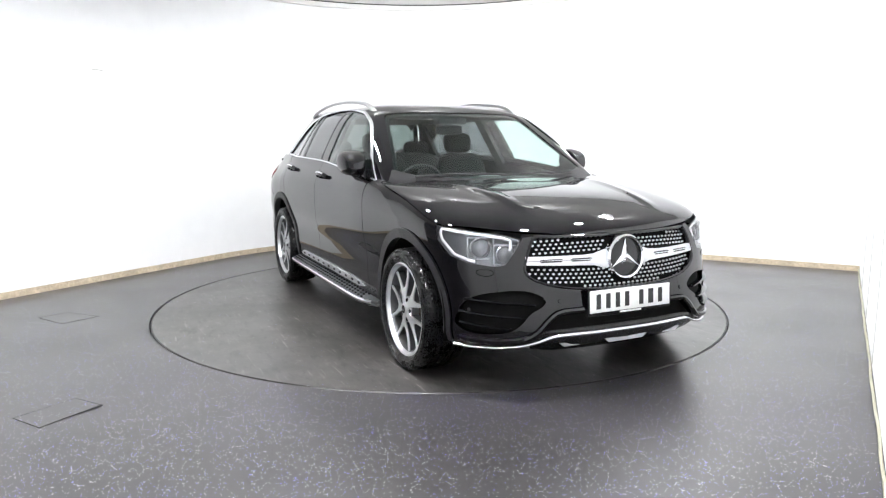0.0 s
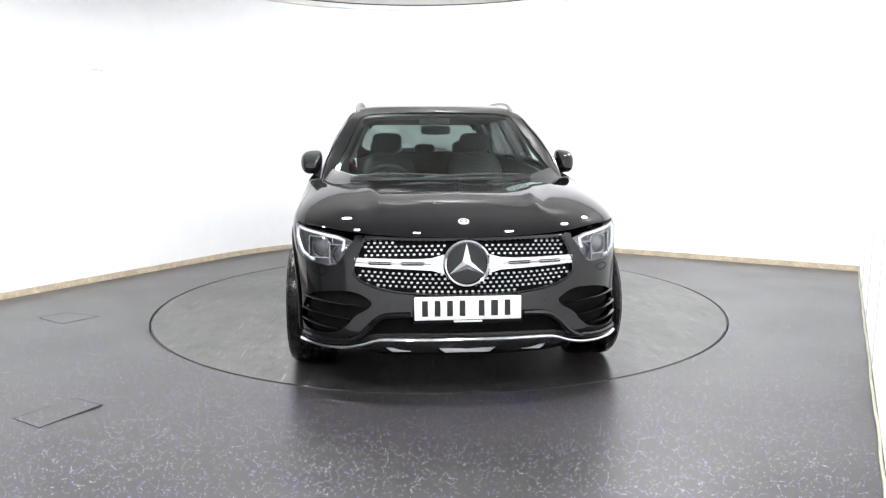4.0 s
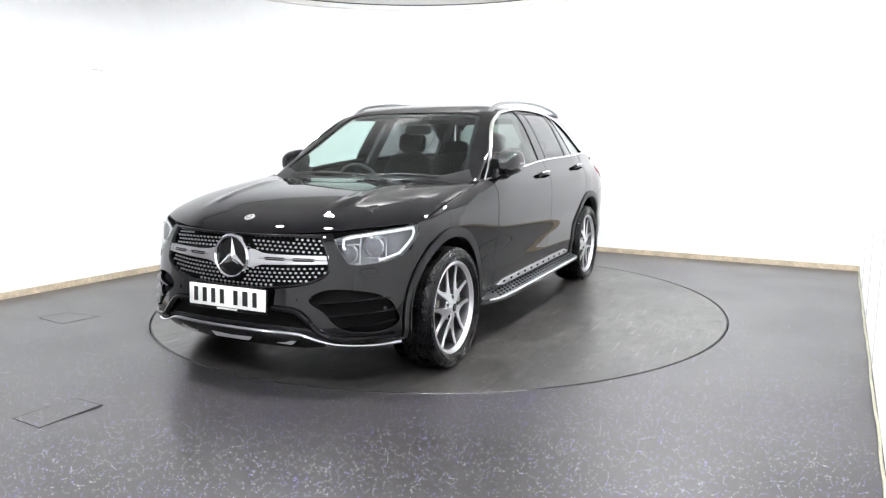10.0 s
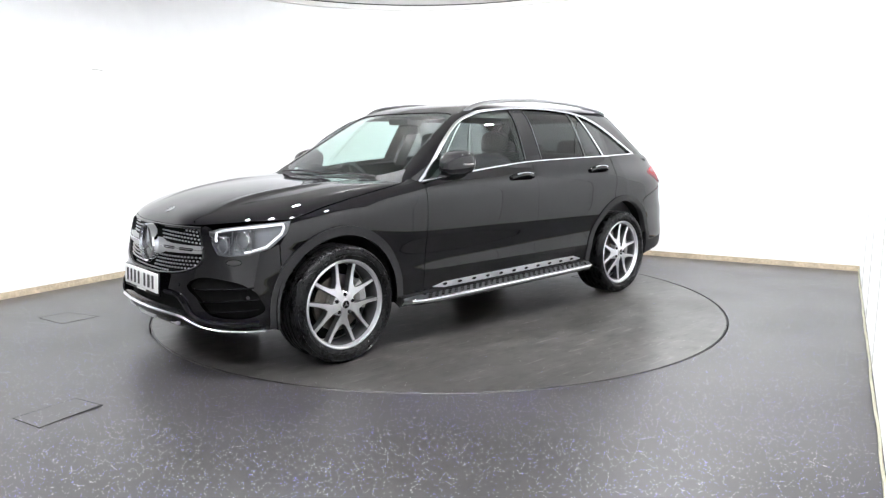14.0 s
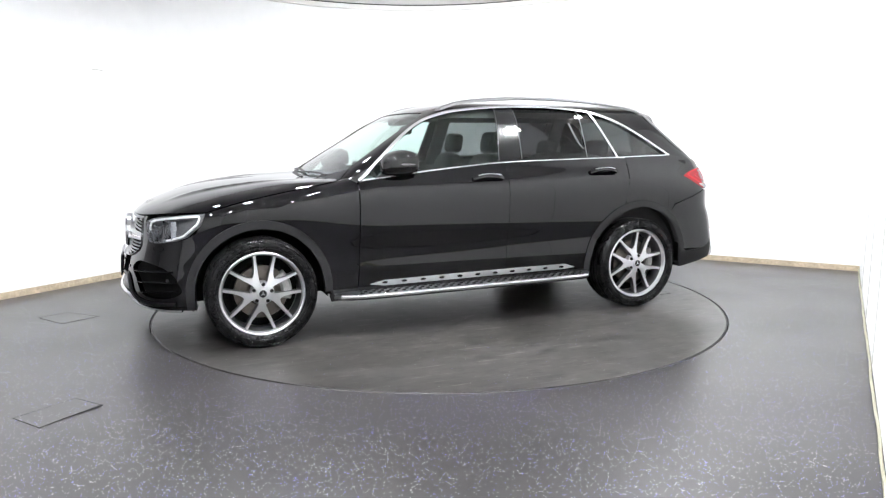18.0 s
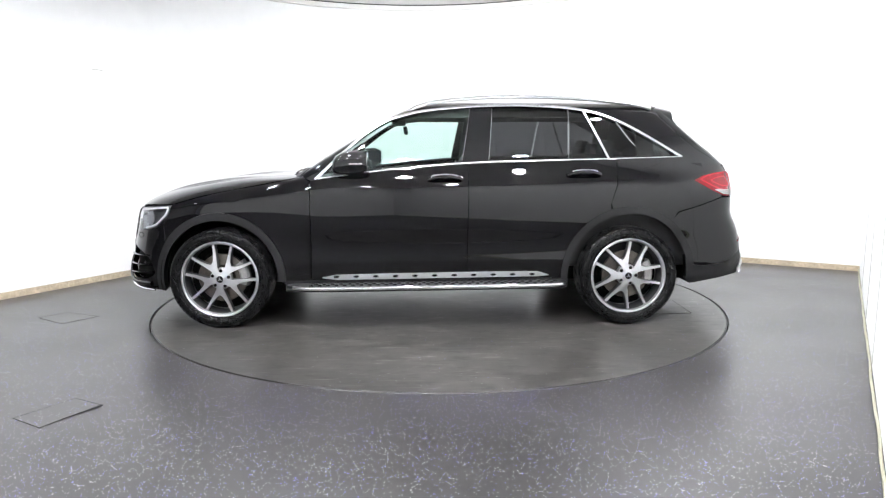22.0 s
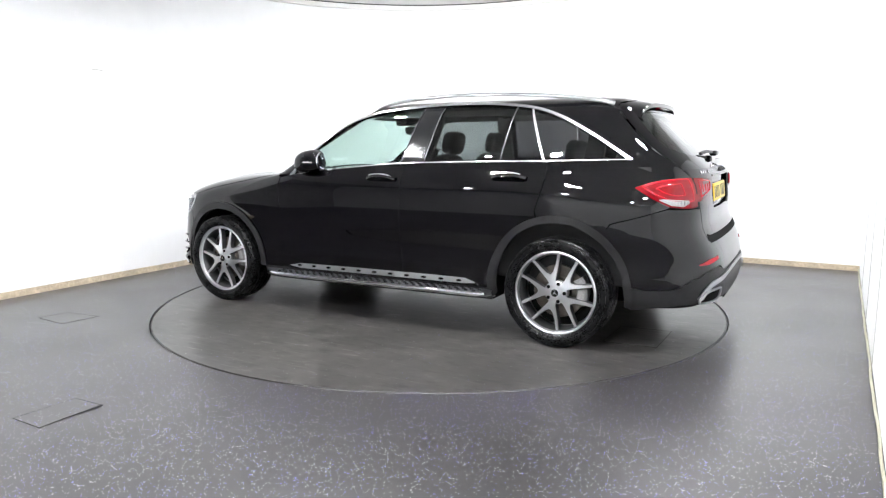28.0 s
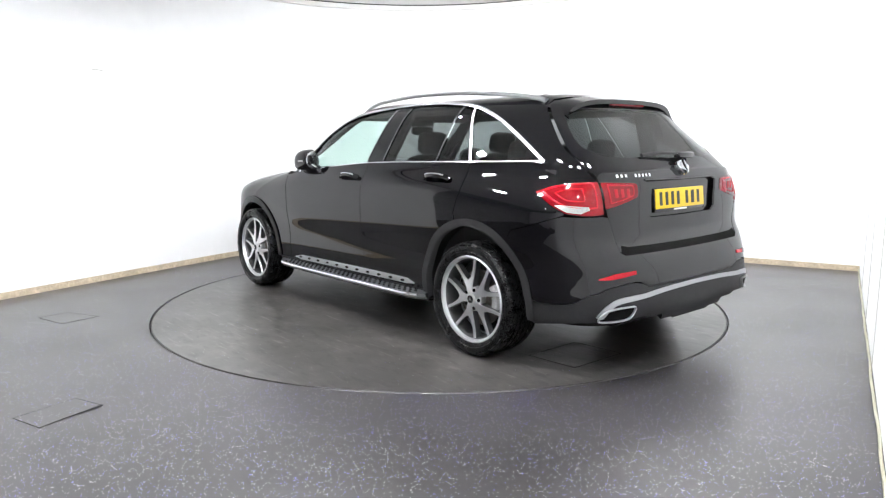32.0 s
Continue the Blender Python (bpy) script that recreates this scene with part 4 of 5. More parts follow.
# bar with two blades a side
for sd in SIDES:
    top = on_nose(body, [(0.11, 0.745), (0.17, 0.728), (0.25, 0.723), (0.55, 0.724), (0.556, 0.683), (0.25, 0.672), (0.17, 0.668), (0.11, 0.65)])
    bar = panel("grille_bar", body, top, M["satin"], grille, lift=0.004, thick=0.03, side=sd, label="satin silver grille bar")
    for y0, y1 in ((0.20, 0.33), (0.36, 0.49)):
        slot = on_nose(body, [(y0, 0.702), (y0 + 0.015, 0.708), (y1 - 0.015, 0.708), (y1, 0.702), (y1 - 0.015, 0.692), (y0 + 0.015, 0.692)])
        panel("bar_slot", body, slot, M["gloss"], bar, lift=0.0065, thick=0.004, side=sd)
    groove = on_nose(body, [(0.175, 0.699), (0.545, 0.701)], 0.02, False)
    strip("bar_blade", body, groove, M["chrome"], bar, 0.006, 0.006, sd, 0.008)


def badge(name, centre, normal, radius, parent, disc, label):
    """A round badge: ring, dark disc and a plain three-armed shape."""
    q = Matrix.Translation(centre) @ Vector(normal).to_track_quat("Z", "Y").to_matrix().to_4x4()
    bm = bmesh.new()
    lathe(bm, [(radius * 0.84, 0.0), (radius * 0.86, 0.014), (radius * 0.93, 0.02), (radius, 0.01), (radius, -0.02)], 48, place=lambda x, y, z: q @ Vector((x, z, y)))
    ring = part(name, bm, M["chrome"], parent, label)
    bm = bmesh.new()
    lathe(bm, [(0.0001, 0.002), (radius * 0.5, 0.001), (radius * 0.86, -0.001)], 32, place=lambda x, y, z: q @ Vector((x, z, y)))
    part("badge_disc", bm, disc, ring)
    bm = bmesh.new()
    for k in range(3):
        a = radians(90 + 120 * k)
        d, e = Vector((math.cos(a), math.sin(a), 0)), Vector((-math.sin(a), math.cos(a), 0))
        tip = bm.verts.new(q @ (d * radius * 0.86 + Vector((0, 0, 0.006))))
        l, r = (bm.verts.new(q @ (d * radius * 0.06 + e * radius * 0.19 * s + Vector((0, 0, 0.002)))) for s in (1, -1))
        o = bm.verts.new(q @ Vector((0, 0, 0.014)))
        t2 = bm.verts.new(q @ (d * radius * 0.86))
        for f in ((o, l, tip), (o, tip, r), (l, t2, tip), (r, tip, t2)):
            bm.faces.new(f)
    part("badge_arms", bm, M["chrome"], ring, smooth=False)
    return ring


badge("front_badge", (2.282, 0, 0.70), (1, 0, 0.06), 0.118, grille, M["gloss"], "large round silver ring badge with a three-armed shape")
p = body.find([(0.001, 0.893), (0.002, 0.893)], [1, 2], NOSE(body))[0]
pb, nb = body.at(p[0], p[1]), body.normal(p[0], p[1])
bm = bmesh.new()
qb = Matrix.Translation(Vector((pb[0], 0, pb[2]))) @ Vector((nb[0], 0, nb[2])).to_track_quat("Z", "Y").to_matrix().to_4x4()
lathe(bm, [(0.0001, 0.004), (0.02, 0.0045), (0.028, 0.003), (0.029, 0.0)], 32, place=lambda x, y, z: qb @ Vector((x, z, y)))
hb = part("bonnet_badge", bm, M["satin"], hood, "small round silver bonnet badge")
bm = bmesh.new()
lathe(bm, [(0.012, 0.0055), (0.018, 0.0055)], 24, place=lambda x, y, z: qb @ Vector((x, z, y)))
part("badge_wreath", bm, M["ink"], hb)


# -- number plates: plain bars stand in for the characters --
def plate(name, m, face, label):
    bm = bmesh.new()
    box(bm, -0.262, 0.262, -0.057, 0.057, -0.008, 0.0, m, 0.003)
    pl = part(name, bm, face, car, label)
    x = -0.232
    for k, w in enumerate((0.05, 0.05, 0.05, 0.05, 0.0, 0.05, 0.056, 0.05)):
        if not w:
            x += 0.033
            continue
        bm = bmesh.new()
        box(bm, x + 0.007, x + w - 0.015, -0.0385, 0.0385, 0.0, 0.0015, m)
        part("plate_bar", bm, M["ink"], pl, smooth=False)
        x += w + 0.011
    bm = bmesh.new()
    box(bm, -0.27, 0.27, -0.075, 0.062, -0.018, -0.006, m, 0.003)
    hold = part("plate_holder", bm, M["gloss"], pl)
    bm = bmesh.new()
    box(bm, -0.07, 0.07, -0.07, -0.0605, -0.006, -0.004, m)
    part("holder_print", bm, M["white"], pl, smooth=False)
    return pl


plate("front_plate", Matrix.Translation((2.345, 0, 0.492)) @ Matrix(((0, 0, 1, 0), (1, 0, 0, 0), (0, 1, 0, 0), (0, 0, 0, 1))) @ pose(0, 0, 0, -3), M["white"], "white number plate with plain dark bars")
plate("rear_plate", Matrix.Translation((-2.189, 0, 0.968)) @ Matrix(((0, 0, -1, 0), (-1, 0, 0, 0), (0, 1, 0, 0), (0, 0, 0, 1))) @ pose(0, 0, 0, -6), M["yellow"], "yellow number plate with plain dark bars")
# -- headlights --
lamp_line = np.concatenate([on_nose(body, LAMP_F, 0.02, False), on_side(body, LAMP_X, 0.02, False), on_nose(body, LAMP_B, 0.02, False)])
lamp_mid = lamp_line.mean(0)


def shrunk(line, k, shift=(0, 0)):
    return lamp_mid + (line - lamp_mid) * k + np.array(shift)


for sd in SIDES:
    hl = panel("headlight", body, lamp_line, M["bezel"], car, lift=-0.05, thick=-0.048, side=sd, gap=0.04, label="clear headlight with a white light guide and two lenses")
    panel("headlight_lens", body, shrunk(lamp_line, 0.995), M["lens"], hl, lift=-0.001, thick=0, side=sd, gap=0.03)
    # light guide: along the top, down the outer end and back along the foot
    c = shrunk(lamp_line, 0.86)
    nf, nx = len(on_nose(body, LAMP_F, 0.02, False)), len(on_side(body, LAMP_X, 0.02, False))
    run = c[1:nf + nx - 2]
    foot = c[nf + nx - 2: nf + nx + 2]
    run = np.concatenate([c[-3:-1], run, foot])
    strip("light_guide", body, run, M["guide"], hl, 0.0145, 0.014, sd, -0.012)
    for k, (u, r) in enumerate(((0.64, 0.040), (0.755, 0.044))):
        z = 0.738 + 0.03 * k
        s0 = on_nose(body, [(u, z), (u, z + 0.002)], 9)[0]
        p, nr = body.at(s0[0], s0[1]) * (1, sd, 1), body.normal(s0[0], s0[1]) * (1, sd, 1)
        d = Vector((0.93, sd * 0.35, 0.05)).normalized()
        q = Matrix.Translation(Vector(p) - Vector(nr) * 0.05) @ d.to_track_quat("Z", "Y").to_matrix().to_4x4()
        bm = bmesh.new()
        lathe(bm, [(r * 1.25, -0.02), (r * 1.25, 0.016), (r * 1.05, 0.02), (r, 0.008)], 32, place=lambda x, y, z: q @ Vector((x, z, y)))
        pr = part("projector", bm, M["reflector"], hl)
        bm = bmesh.new()
        lathe(bm, [(0.0001, 0.022), (r * 0.4, 0.02), (r * 0.8, 0.013), (r, 0.005)], 32, place=lambda x, y, z: q @ Vector((x, z, y)))
        part("projector_lens", bm, M["glassball"], pr)
        bm = bmesh.new()
        for a0 in range(4):
            w0, h0 = (r * 1.55, r * 1.3) if a0 % 2 == 0 else (r * 1.3, r * 1.55)
            box(bm, -w0, w0, h0 - 0.006, h0, -0.01, 0.02, q @ pose(0, 0, 0, 0, 0, 90 * a0))
        part("projector_frame", bm, M["reflector"], pr, smooth=False)
    # washer cap below the lamp
    s0 = on_nose(body, [(0.735, 0.645), (0.735, 0.646)], 9)[0]
    ring = np.array([s0 + np.array((0.045 * math.cos(a), 0.017 * math.sin(a))) for a in np.linspace(0, 2 * math.pi, 24, endpoint=False)])
    strip("washer_cap_gap", body, np.concatenate([ring, ring[:1]]), M["under"], front_bumper, 0.003, 0.003, sd, 0.0005)

# -- cabin shell: roof, pillars, with openings for the glass --
SCREEN = smooth_line([(0, 1.512), (0.25, 1.511), (0.46, 1.505), (0.553, 1.488)], 5)[:-1] + smooth_line([(0.56, 1.482), (0.60, 1.40), (0.645, 1.29), (0.70, 1.175), (0.735, 1.105)], 5)
SCREEN_LOW = [(0.745, 1.085), (0.6, 1.05), (0.35, 1.03), (0, 1.022)]
SEAM = smooth_line([(0.712, 1.13), (0.694, 1.235), (0.648, 1.345), (0.59, 1.458), (0.55, 1.51)], 5)
dlo = on_side(cabin, ARC_TOP + BELT[-2:0:-1])
shell_line = np.concatenate([
    on_nose(cabin, SCREEN, 0.02, False), on_nose(cabin, [(0.755, 1.06), (0.80, 1.02)], 0.02, False),
    on_side(cabin, [(0.90, 1.0), (0.84, 1.015)] + [(x, z - 0.02) for x, z in BELT[1:-1]] + [(-1.775, 1.155), (-1.9, 1.13)], 0.02, False),
    on_tail(cabin, SEAM, 0.02, False)])
E2 = cabin.find([(-1.63, 0.50), (-1.67, 0.44), (-1.70, 0.30), (-1.705, 0.15), (-1.705, 0.0)], [0, 1], TAIL(cabin))
shell_line = np.concatenate([shell_line, E2, [[cabin.s3, TC] for TC in np.linspace(E2[-1][1] + 0.01, cabin.t1, 12)], [[s, cabin.t1] for s in np.linspace(cabin.s3, 0, 60)[1:]], [[0, t] for t in np.linspace(cabin.t1, on_nose(cabin, SCREEN[:2], 9, False)[0][1], 14)[1:-1]]])
roof = panel("roof", cabin, shell_line, M["paint"], car, holes=[dlo], both=True, gap=0.03, label="black roof with slim pillars")
# tailgate
rg = smooth_line([(0, 1.200), (0.23, 1.200), (0.40, 1.202), (0.54, 1.212), (0.612, 1.235), (0.635, 1.275), (0.602, 1.365), (0.552, 1.455)], 5)
rgl = np.concatenate([on_tail(cabin, rg + [(0.50, 1.482), (0, 1.486)], 0.02, False)])
tg_top = np.concatenate([
    on_tail(cabin, [(0, 1.125), (0.35, 1.125), (0.704, 1.128)] + [(y - 0.006, z) for y, z in SEAM[1:]] + [(0.535, 1.512), (0.40, 1.516), (0, 1.52)], 0.02, False),
    on_tail(cabin, [(0, 1.486), (0.50, 1.482)] + rg[::-1], 0.02, False)])
tg_low = [(0, 0.692), (0.40, 0.692), (0.59, 0.694), (0.626, 0.71), (0.636, 0.787), (0.675, 0.897), (0.70, 1.016), (0.704, 1.128), (0.35, 1.13), (0, 1.13), (0, 1.074), (0.36, 1.078), (0.395, 1.062), (0.372, 0.905), (0.33, 0.872), (0, 0.868)]
tailgate = panel("tailgate", body, on_tail(body, tg_low), M["paint"], car, both=True, gap=0.03, label="black tailgate with a recess for the number plate")
panel("plate_recess", body, on_tail(body, [(0, 1.084), (0.37, 1.086), (0.41, 1.064), (0.385, 0.90), (0.335, 0.86), (0, 0.858)]), M["paint"], tailgate, both=True, lift=-0.026, thick=-0.026, gap=0.04)
panel("tailgate_frame", cabin, tg_top, M["paint"], tailgate, both=True, gap=0.03)
panel("rear_window", cabin, rgl, M["rearglass"], car, both=True, gap=0.05, lift=-0.004, thick=0.004, label="dark tinted rear window")
# windscreen
ws = np.concatenate([on_nose(cabin, SCREEN + SCREEN_LOW, 0.02, False)])
screen = panel("windscreen", cabin, ws, M["glass"], car, both=True, gap=0.05, lift=-0.004, thick=0.004, label="clear windscreen with a sensor housing")
FRIT = smooth_line([(0, 1.049), (0.35, 1.057), (0.6, 1.077), (0.700, 1.108)], 4)[:-1] + smooth_line([(0.704, 1.114), (0.672, 1.18), (0.62, 1.29), (0.575, 1.40), (0.538, 1.466)], 4)[:-1] + smooth_line([(0.53, 1.474), (0.44, 1.487), (0.25, 1.493), (0, 1.494)], 4)
band = np.concatenate([on_nose(cabin, SCREEN + SCREEN_LOW, 0.02, False), on_nose(cabin, FRIT, 0.02, False)])
panel("screen_border", cabin, band, M["gloss"], screen, both=True, gap=0.05, lift=-0.009, thick=0, label="black printed border of the windscreen")
# scuttle below the windscreen
sc = on_nose(cabin, [(0, 1.05), (0.35, 1.055), (0.6, 1.078), (0.74, 1.115), (0.80, 1.04), (0.80, 0.99), (0, 0.985)])
panel("scuttle", cabin, sc, M["plastic"], car, both=True, lift=0.004, thick=0.02, label="black scuttle panel with wipers")
for y0, y1, z0 in ((-0.62, 0.02, 1.062), (-0.02, 0.58, 1.058)):
    pts = [(y0 + (y1 - y0) * k / 8, z0 + 0.012 * math.sin(k / 8 * 3)) for k in range(9)]
    st = cabin.find([(abs(y), z) for y, z in pts], [1, 2], NOSE(cabin))
    P3 = cabin.at(st[:, 0], st[:, 1]) + cabin.normal(st[:, 0], st[:, 1]) * 0.015
    P3 = [Vector((q[0], q[1] if y >= 0 else -q[1], q[2])) for q, (y, z) in zip(P3, pts)]
    bm = bmesh.new()
    sweep(bm, P3, [(0.5, 0, 0.8)] * 9, round_section(0.018, 0.012, 6))
    part("wiper", bm, M["plastic"], screen)

# -- side glass --
pane = lambda pts: on_side(cabin, pts)


def between(x0b, x0t, x1b, x1t):
    """The part of the window band between two leaning lines, given at foot and head."""
    f = lambda xb, xt, z: xb + (xt - xb) * (z - 1.16) / 0.35
    cut = lambda line: [(x, z) for x, z in line if f(x1b, x1t, z) + 0.004 < x < f(x0b, x0t, z) - 0.004]
    ends = []

    def cross(line, xb, xt):
        a = sorted(line)
        for (xa, za), (xc, zc) in zip(a, a[1:]):
            ga, gc = xa - f(xb, xt, za), xc - f(xb, xt, zc)
            if ga <= 0 <= gc and za > 1.0:
                k = ga / (ga - gc + 1e-12)
                return (xa + (xc - xa) * k, za + (zc - za) * k)
        return None
    lo, up = cut(BELT), cut(ARC_TOP)
    a0, a1, b0, b1 = cross(BELT, x0b, x0t), cross(BELT, x1b, x1t), cross(ARC_TOP, x0b, x0t), cross(ARC_TOP, x1b, x1t)
    out = ([a0] if a0 else []) + lo + ([a1] if a1 else []) + ([b1] if b1 else []) + sorted(up) + ([b0] if b0 else [])
    return [p for p in out if p]


for sd in SIDES:
    door_f = [o for o in car.children if o.name.startswith("front_door")][-1 if sd < 0 else 0]
    door_r = [o for o in car.children if o.name.startswith("rear_door")][-1 if sd < 0 else 0]
    gf = panel("door_glass", cabin, pane(between(9, 9, -0.185, -0.25)), M["glass"], door_f, lift=-0.006, thick=0.004, side=sd, gap=0.05, label="clear side window")
    panel("pillar_cover", cabin, pane(between(-0.185, -0.25, -0.372, -0.412)), M["gloss"], door_f, lift=-0.002, thick=0.01, side=sd, gap=0.05)
    panel("door_glass", cabin, pane(between(-0.372, -0.412, -0.93, -0.962)), M["privacy"], door_r, lift=-0.006, thick=0.004, side=sd, gap=0.05, label="dark tinted side window")
    panel("fixed_glass", cabin, pane(between(-0.945, -0.977, -1.23, -1.075)), M["privacy"], door_r, lift=-0.006, thick=0.004, side=sd, gap=0.05, label="dark tinted fixed pane")
    panel("quarter_glass", cabin, pane(between(-1.245, -1.09, -9, -9)), M["privacy"], car, lift=-0.006, thick=0.004, side=sd, gap=0.05, label="dark tinted quarter window")
    # bright mouldings
    strip("belt_moulding", cabin, on_side(cabin, BELT, 0.03, False), M["moulding"], car, 0.022, 0.014, sd, 0.005, "bright chrome moulding under the side windows")
    strip("window_moulding", cabin, on_side(cabin, ARC_TOP, 0.03, False), M["moulding"], car, 0.026, 0.016, sd, 0.006, "bright chrome moulding over the side windows")
    for xb, xt, w in ((-1.237, -1.082, 0.018), (-0.937, -0.969, 0.006), (-0.374, -0.414, 0.005), (-0.187, -0.252, 0.004)):
        f = lambda z: xb + (xt - xb) * (z - 1.16) / 0.35
        zt = 1.508 if xb < -1.0 else 1.525
        st = on_side(cabin, [(f(z), z) for z in np.linspace(1.165, zt, 12)], 0.05, False)
        strip("window_divider", cabin, st, M["moulding"] if w > 0.01 else M["boardmetal"], car, w, 0.008, sd, 0.001)
    # door handles
    for (x0, z0), dr in (((-0.066, 1.042), door_f), ((-1.035, 1.068), door_r)):
        s0 = on_side(body, [(x0 + 0.116 - 0.232 * k / 8, z0 - 0.004 + 0.008 * math.sin(math.pi * k / 8)) for k in range(9)], 9, False)
        p, nr = body.at(s0[:, 0], s0[:, 1]) * (1, sd, 1), body.normal(s0[:, 0], s0[:, 1]) * (1, sd, 1)
        bm = bmesh.new()
        out = [0.008, 0.028, 0.037, 0.04, 0.041, 0.04, 0.037, 0.028, 0.008]
        sweep(bm, [Vector(a) + Vector(b) * o for a, b, o in zip(p, nr, out)], [Vector(b) for b in nr], round_section(0.034, 0.02, 10))
        hd = part("handle", bm, M["paint"], dr, "black door handle with a chrome strip")
        bm = bmesh.new()
        sweep(bm, [Vector(a) + Vector(b) * (o + 0.008) + Vector((0, 0, 0.006)) for a, b, o in zip(p[1:-1], nr[1:-1], out[1:-1])], [Vector(b) for b in nr[1:-1]], round_section(0.012, 0.008, 6))
        part("handle_strip", bm, M["chrome"], hd)
        # dished cup behind the handle
        c0 = s0[4]
        ring = np.array([c0 + np.array((0.075 * math.cos(a), 0.034 * math.sin(a))) for a in np.linspace(0, 2 * math.pi, 28, endpoint=False)])
        panel("handle_cup", body, ring, M["gloss"], dr, lift=0.0012, thick=0.004, side=sd, gap=0.03)

# -- mirrors --
for sd in SIDES:
    door_f = [o for o in car.children if o.name.startswith("front_door")][-1 if sd < 0 else 0]
    bm = bmesh.new()
    bmesh.ops.create_icosphere(bm, subdivisions=4, radius=1)
    for v in bm.verts:
        x, y, z = v.co
        flat = 0.72 if x < 0 else 1.0
        k = 1 - 0.22 * max(0, -z)
        v.co = (0.565 + 0.145 * math.copysign(abs(x) ** 0.85, x) * flat * (1 - 0.12 * z) - 0.025 * y, sd * (0.912 + (0.068 if sd > 0 else 0.078) * math.copysign(abs(y) ** 0.6, y) * k), 1.155 + 0.082 * math.copysign(abs(z) ** 0.66, z) * (1 - 0.12 * y) - 0.012 * x - 0.006 * y)
    mir = part("mirror", bm, M["paint"], door_f, "black door mirror housing")
    bm = bmesh.new()
    bmesh.ops.create_icosphere(bm, subdivisions=3, radius=1)
    for v in bm.verts:
        v.co = (0.468 + 0.008 * v.co.x, sd * (0.912 + 0.058 * v.co.y), 1.155 + 0.068 * v.co.z)
    part("mirror_glass", bm, M["chrome"], mir)
    bm = bmesh.new()
    prism(bm, [(0.73, 1.06), (0.52, 1.075), (0.50, 1.10), (0.56, 1.12), (0.66, 1.12)], 0.80, 0.875, lambda u, v, d: (u, sd * d, v + 0.12 * (d - 0.86)))
    part("mirror_foot", bm, M["gloss"], mir)
    bm = bmesh.new()
    pts = [Vector((0.50 + 0.19 * math.sin(k / 8 * 1.75), sd * (0.983 - 0.11 * (k / 8) ** 2), 1.148)) for k in range(9)]
    sweep(bm, pts, [(0.3, 0, 1)] * 9, round_section(0.01, 0.012, 6))
    part("indicator", bm, M["clearlens"], mir)

# -- roof rails --
for sd in SIDES:
    pts = smooth_line([(0.20, 0.588, 1.508), (0.10, 0.592, 1.555), (-0.05, 0.592, 1.586), (-0.38, 0.588, 1.612), (-0.7, 0.583, 1.616), (-1.0, 0.575, 1.606), (-1.3, 0.56, 1.583), (-1.5, 0.545, 1.558), (-1.6, 0.535, 1.535)], 5)
    bm = bmesh.new()
    sweep(bm, [Vector((x, sd * y, z)) for x, y, z in pts], [(0, sd * 0.3, 1)] * len(pts), round_section(0.042, 0.026, 10))
    part("roof_rail", bm, M["rail"], car, "satin silver roof rail")

# -- rear spoiler --
# half width, front x on the roof, trailing edge x and z
SPOILER = ((0.0, -1.47, -1.812, 1.546), (0.15, -1.47, -1.811, 1.545), (0.3, -1.475, -1.806, 1.540), (0.4, -1.48, -1.797, 1.528), (0.46, -1.49, -1.787, 1.512),
           (0.505, -1.51, -1.778, 1.490), (0.53, -1.54, -1.772, 1.468), (0.545, -1.58, -1.775, 1.445), (0.553, -1.62, -1.79, 1.425))
tops, lows = [], []
half = []
for y, x0, x1, z1 in SPOILER:
    z0 = float(cabin.at(*cabin.find([(x0, y * 1.02)], [0, 1], (cabin.s1, cabin.s3))[0])[2])
    half.append([(x0 + (x1 - x0) * k / 6, y * (1.02 - 0.02 * k / 6), z0 + 0.003 + (z1 - z0 - 0.003) * (0.55 * k / 6 + 0.45 * (k / 6) ** 2)) for k in range(7)])
for col in [[(x, -y, z) for x, y, z in c] for c in half[:0:-1]] + half:
    tops.append(col)
    lows.append([(x + 0.006 * k / 6, y * (1 - 0.012 * k / 6), z - 0.006 - 0.02 * k / 6) for k, (x, y, z) in enumerate(col)])
bm = bmesh.new()
A, B = ([[bm.verts.new(p) for p in c] for c in q] for q in (tops, lows))
for i in range(len(A) - 1):
    for k in range(6):
        bm.faces.new((A[i][k], A[i][k + 1], A[i + 1][k + 1], A[i + 1][k]))
    bm.faces.new((A[i][6], B[i][6], B[i + 1][6], A[i + 1][6]))
    bm.faces.new((A[i][0], A[i + 1][0], B[i + 1][0], B[i][0]))
for i in (0, len(A) - 1):
    for k in range(6):
        bm.faces.new((A[i][k], B[i][k], B[i][k + 1], A[i][k + 1]))
bmesh.ops.recalc_face_normals(bm, faces=bm.faces)
spoiler = part("spoiler", bm, M["paint"], tailgate, "black roof spoiler")
bm = bmesh.new()
B = [[bm.verts.new((x, y, z - 0.0005)) for x, y, z in c] for c in lows]
for i in range(len(B) - 1):
    for k in range(6):
        bm.faces.new((B[i][k], B[i + 1][k], B[i + 1][k + 1], B[i][k + 1]))
part("spoiler_underside", bm, M["gap"], spoiler, "matt black underside")
bm = bmesh.new()
box(bm, -1.802, -1.785, -0.17, 0.17, 1.508, 1.520, bevel=0.002)
part("high_brake_light", bm, M["red"], spoiler, "thin red brake light")

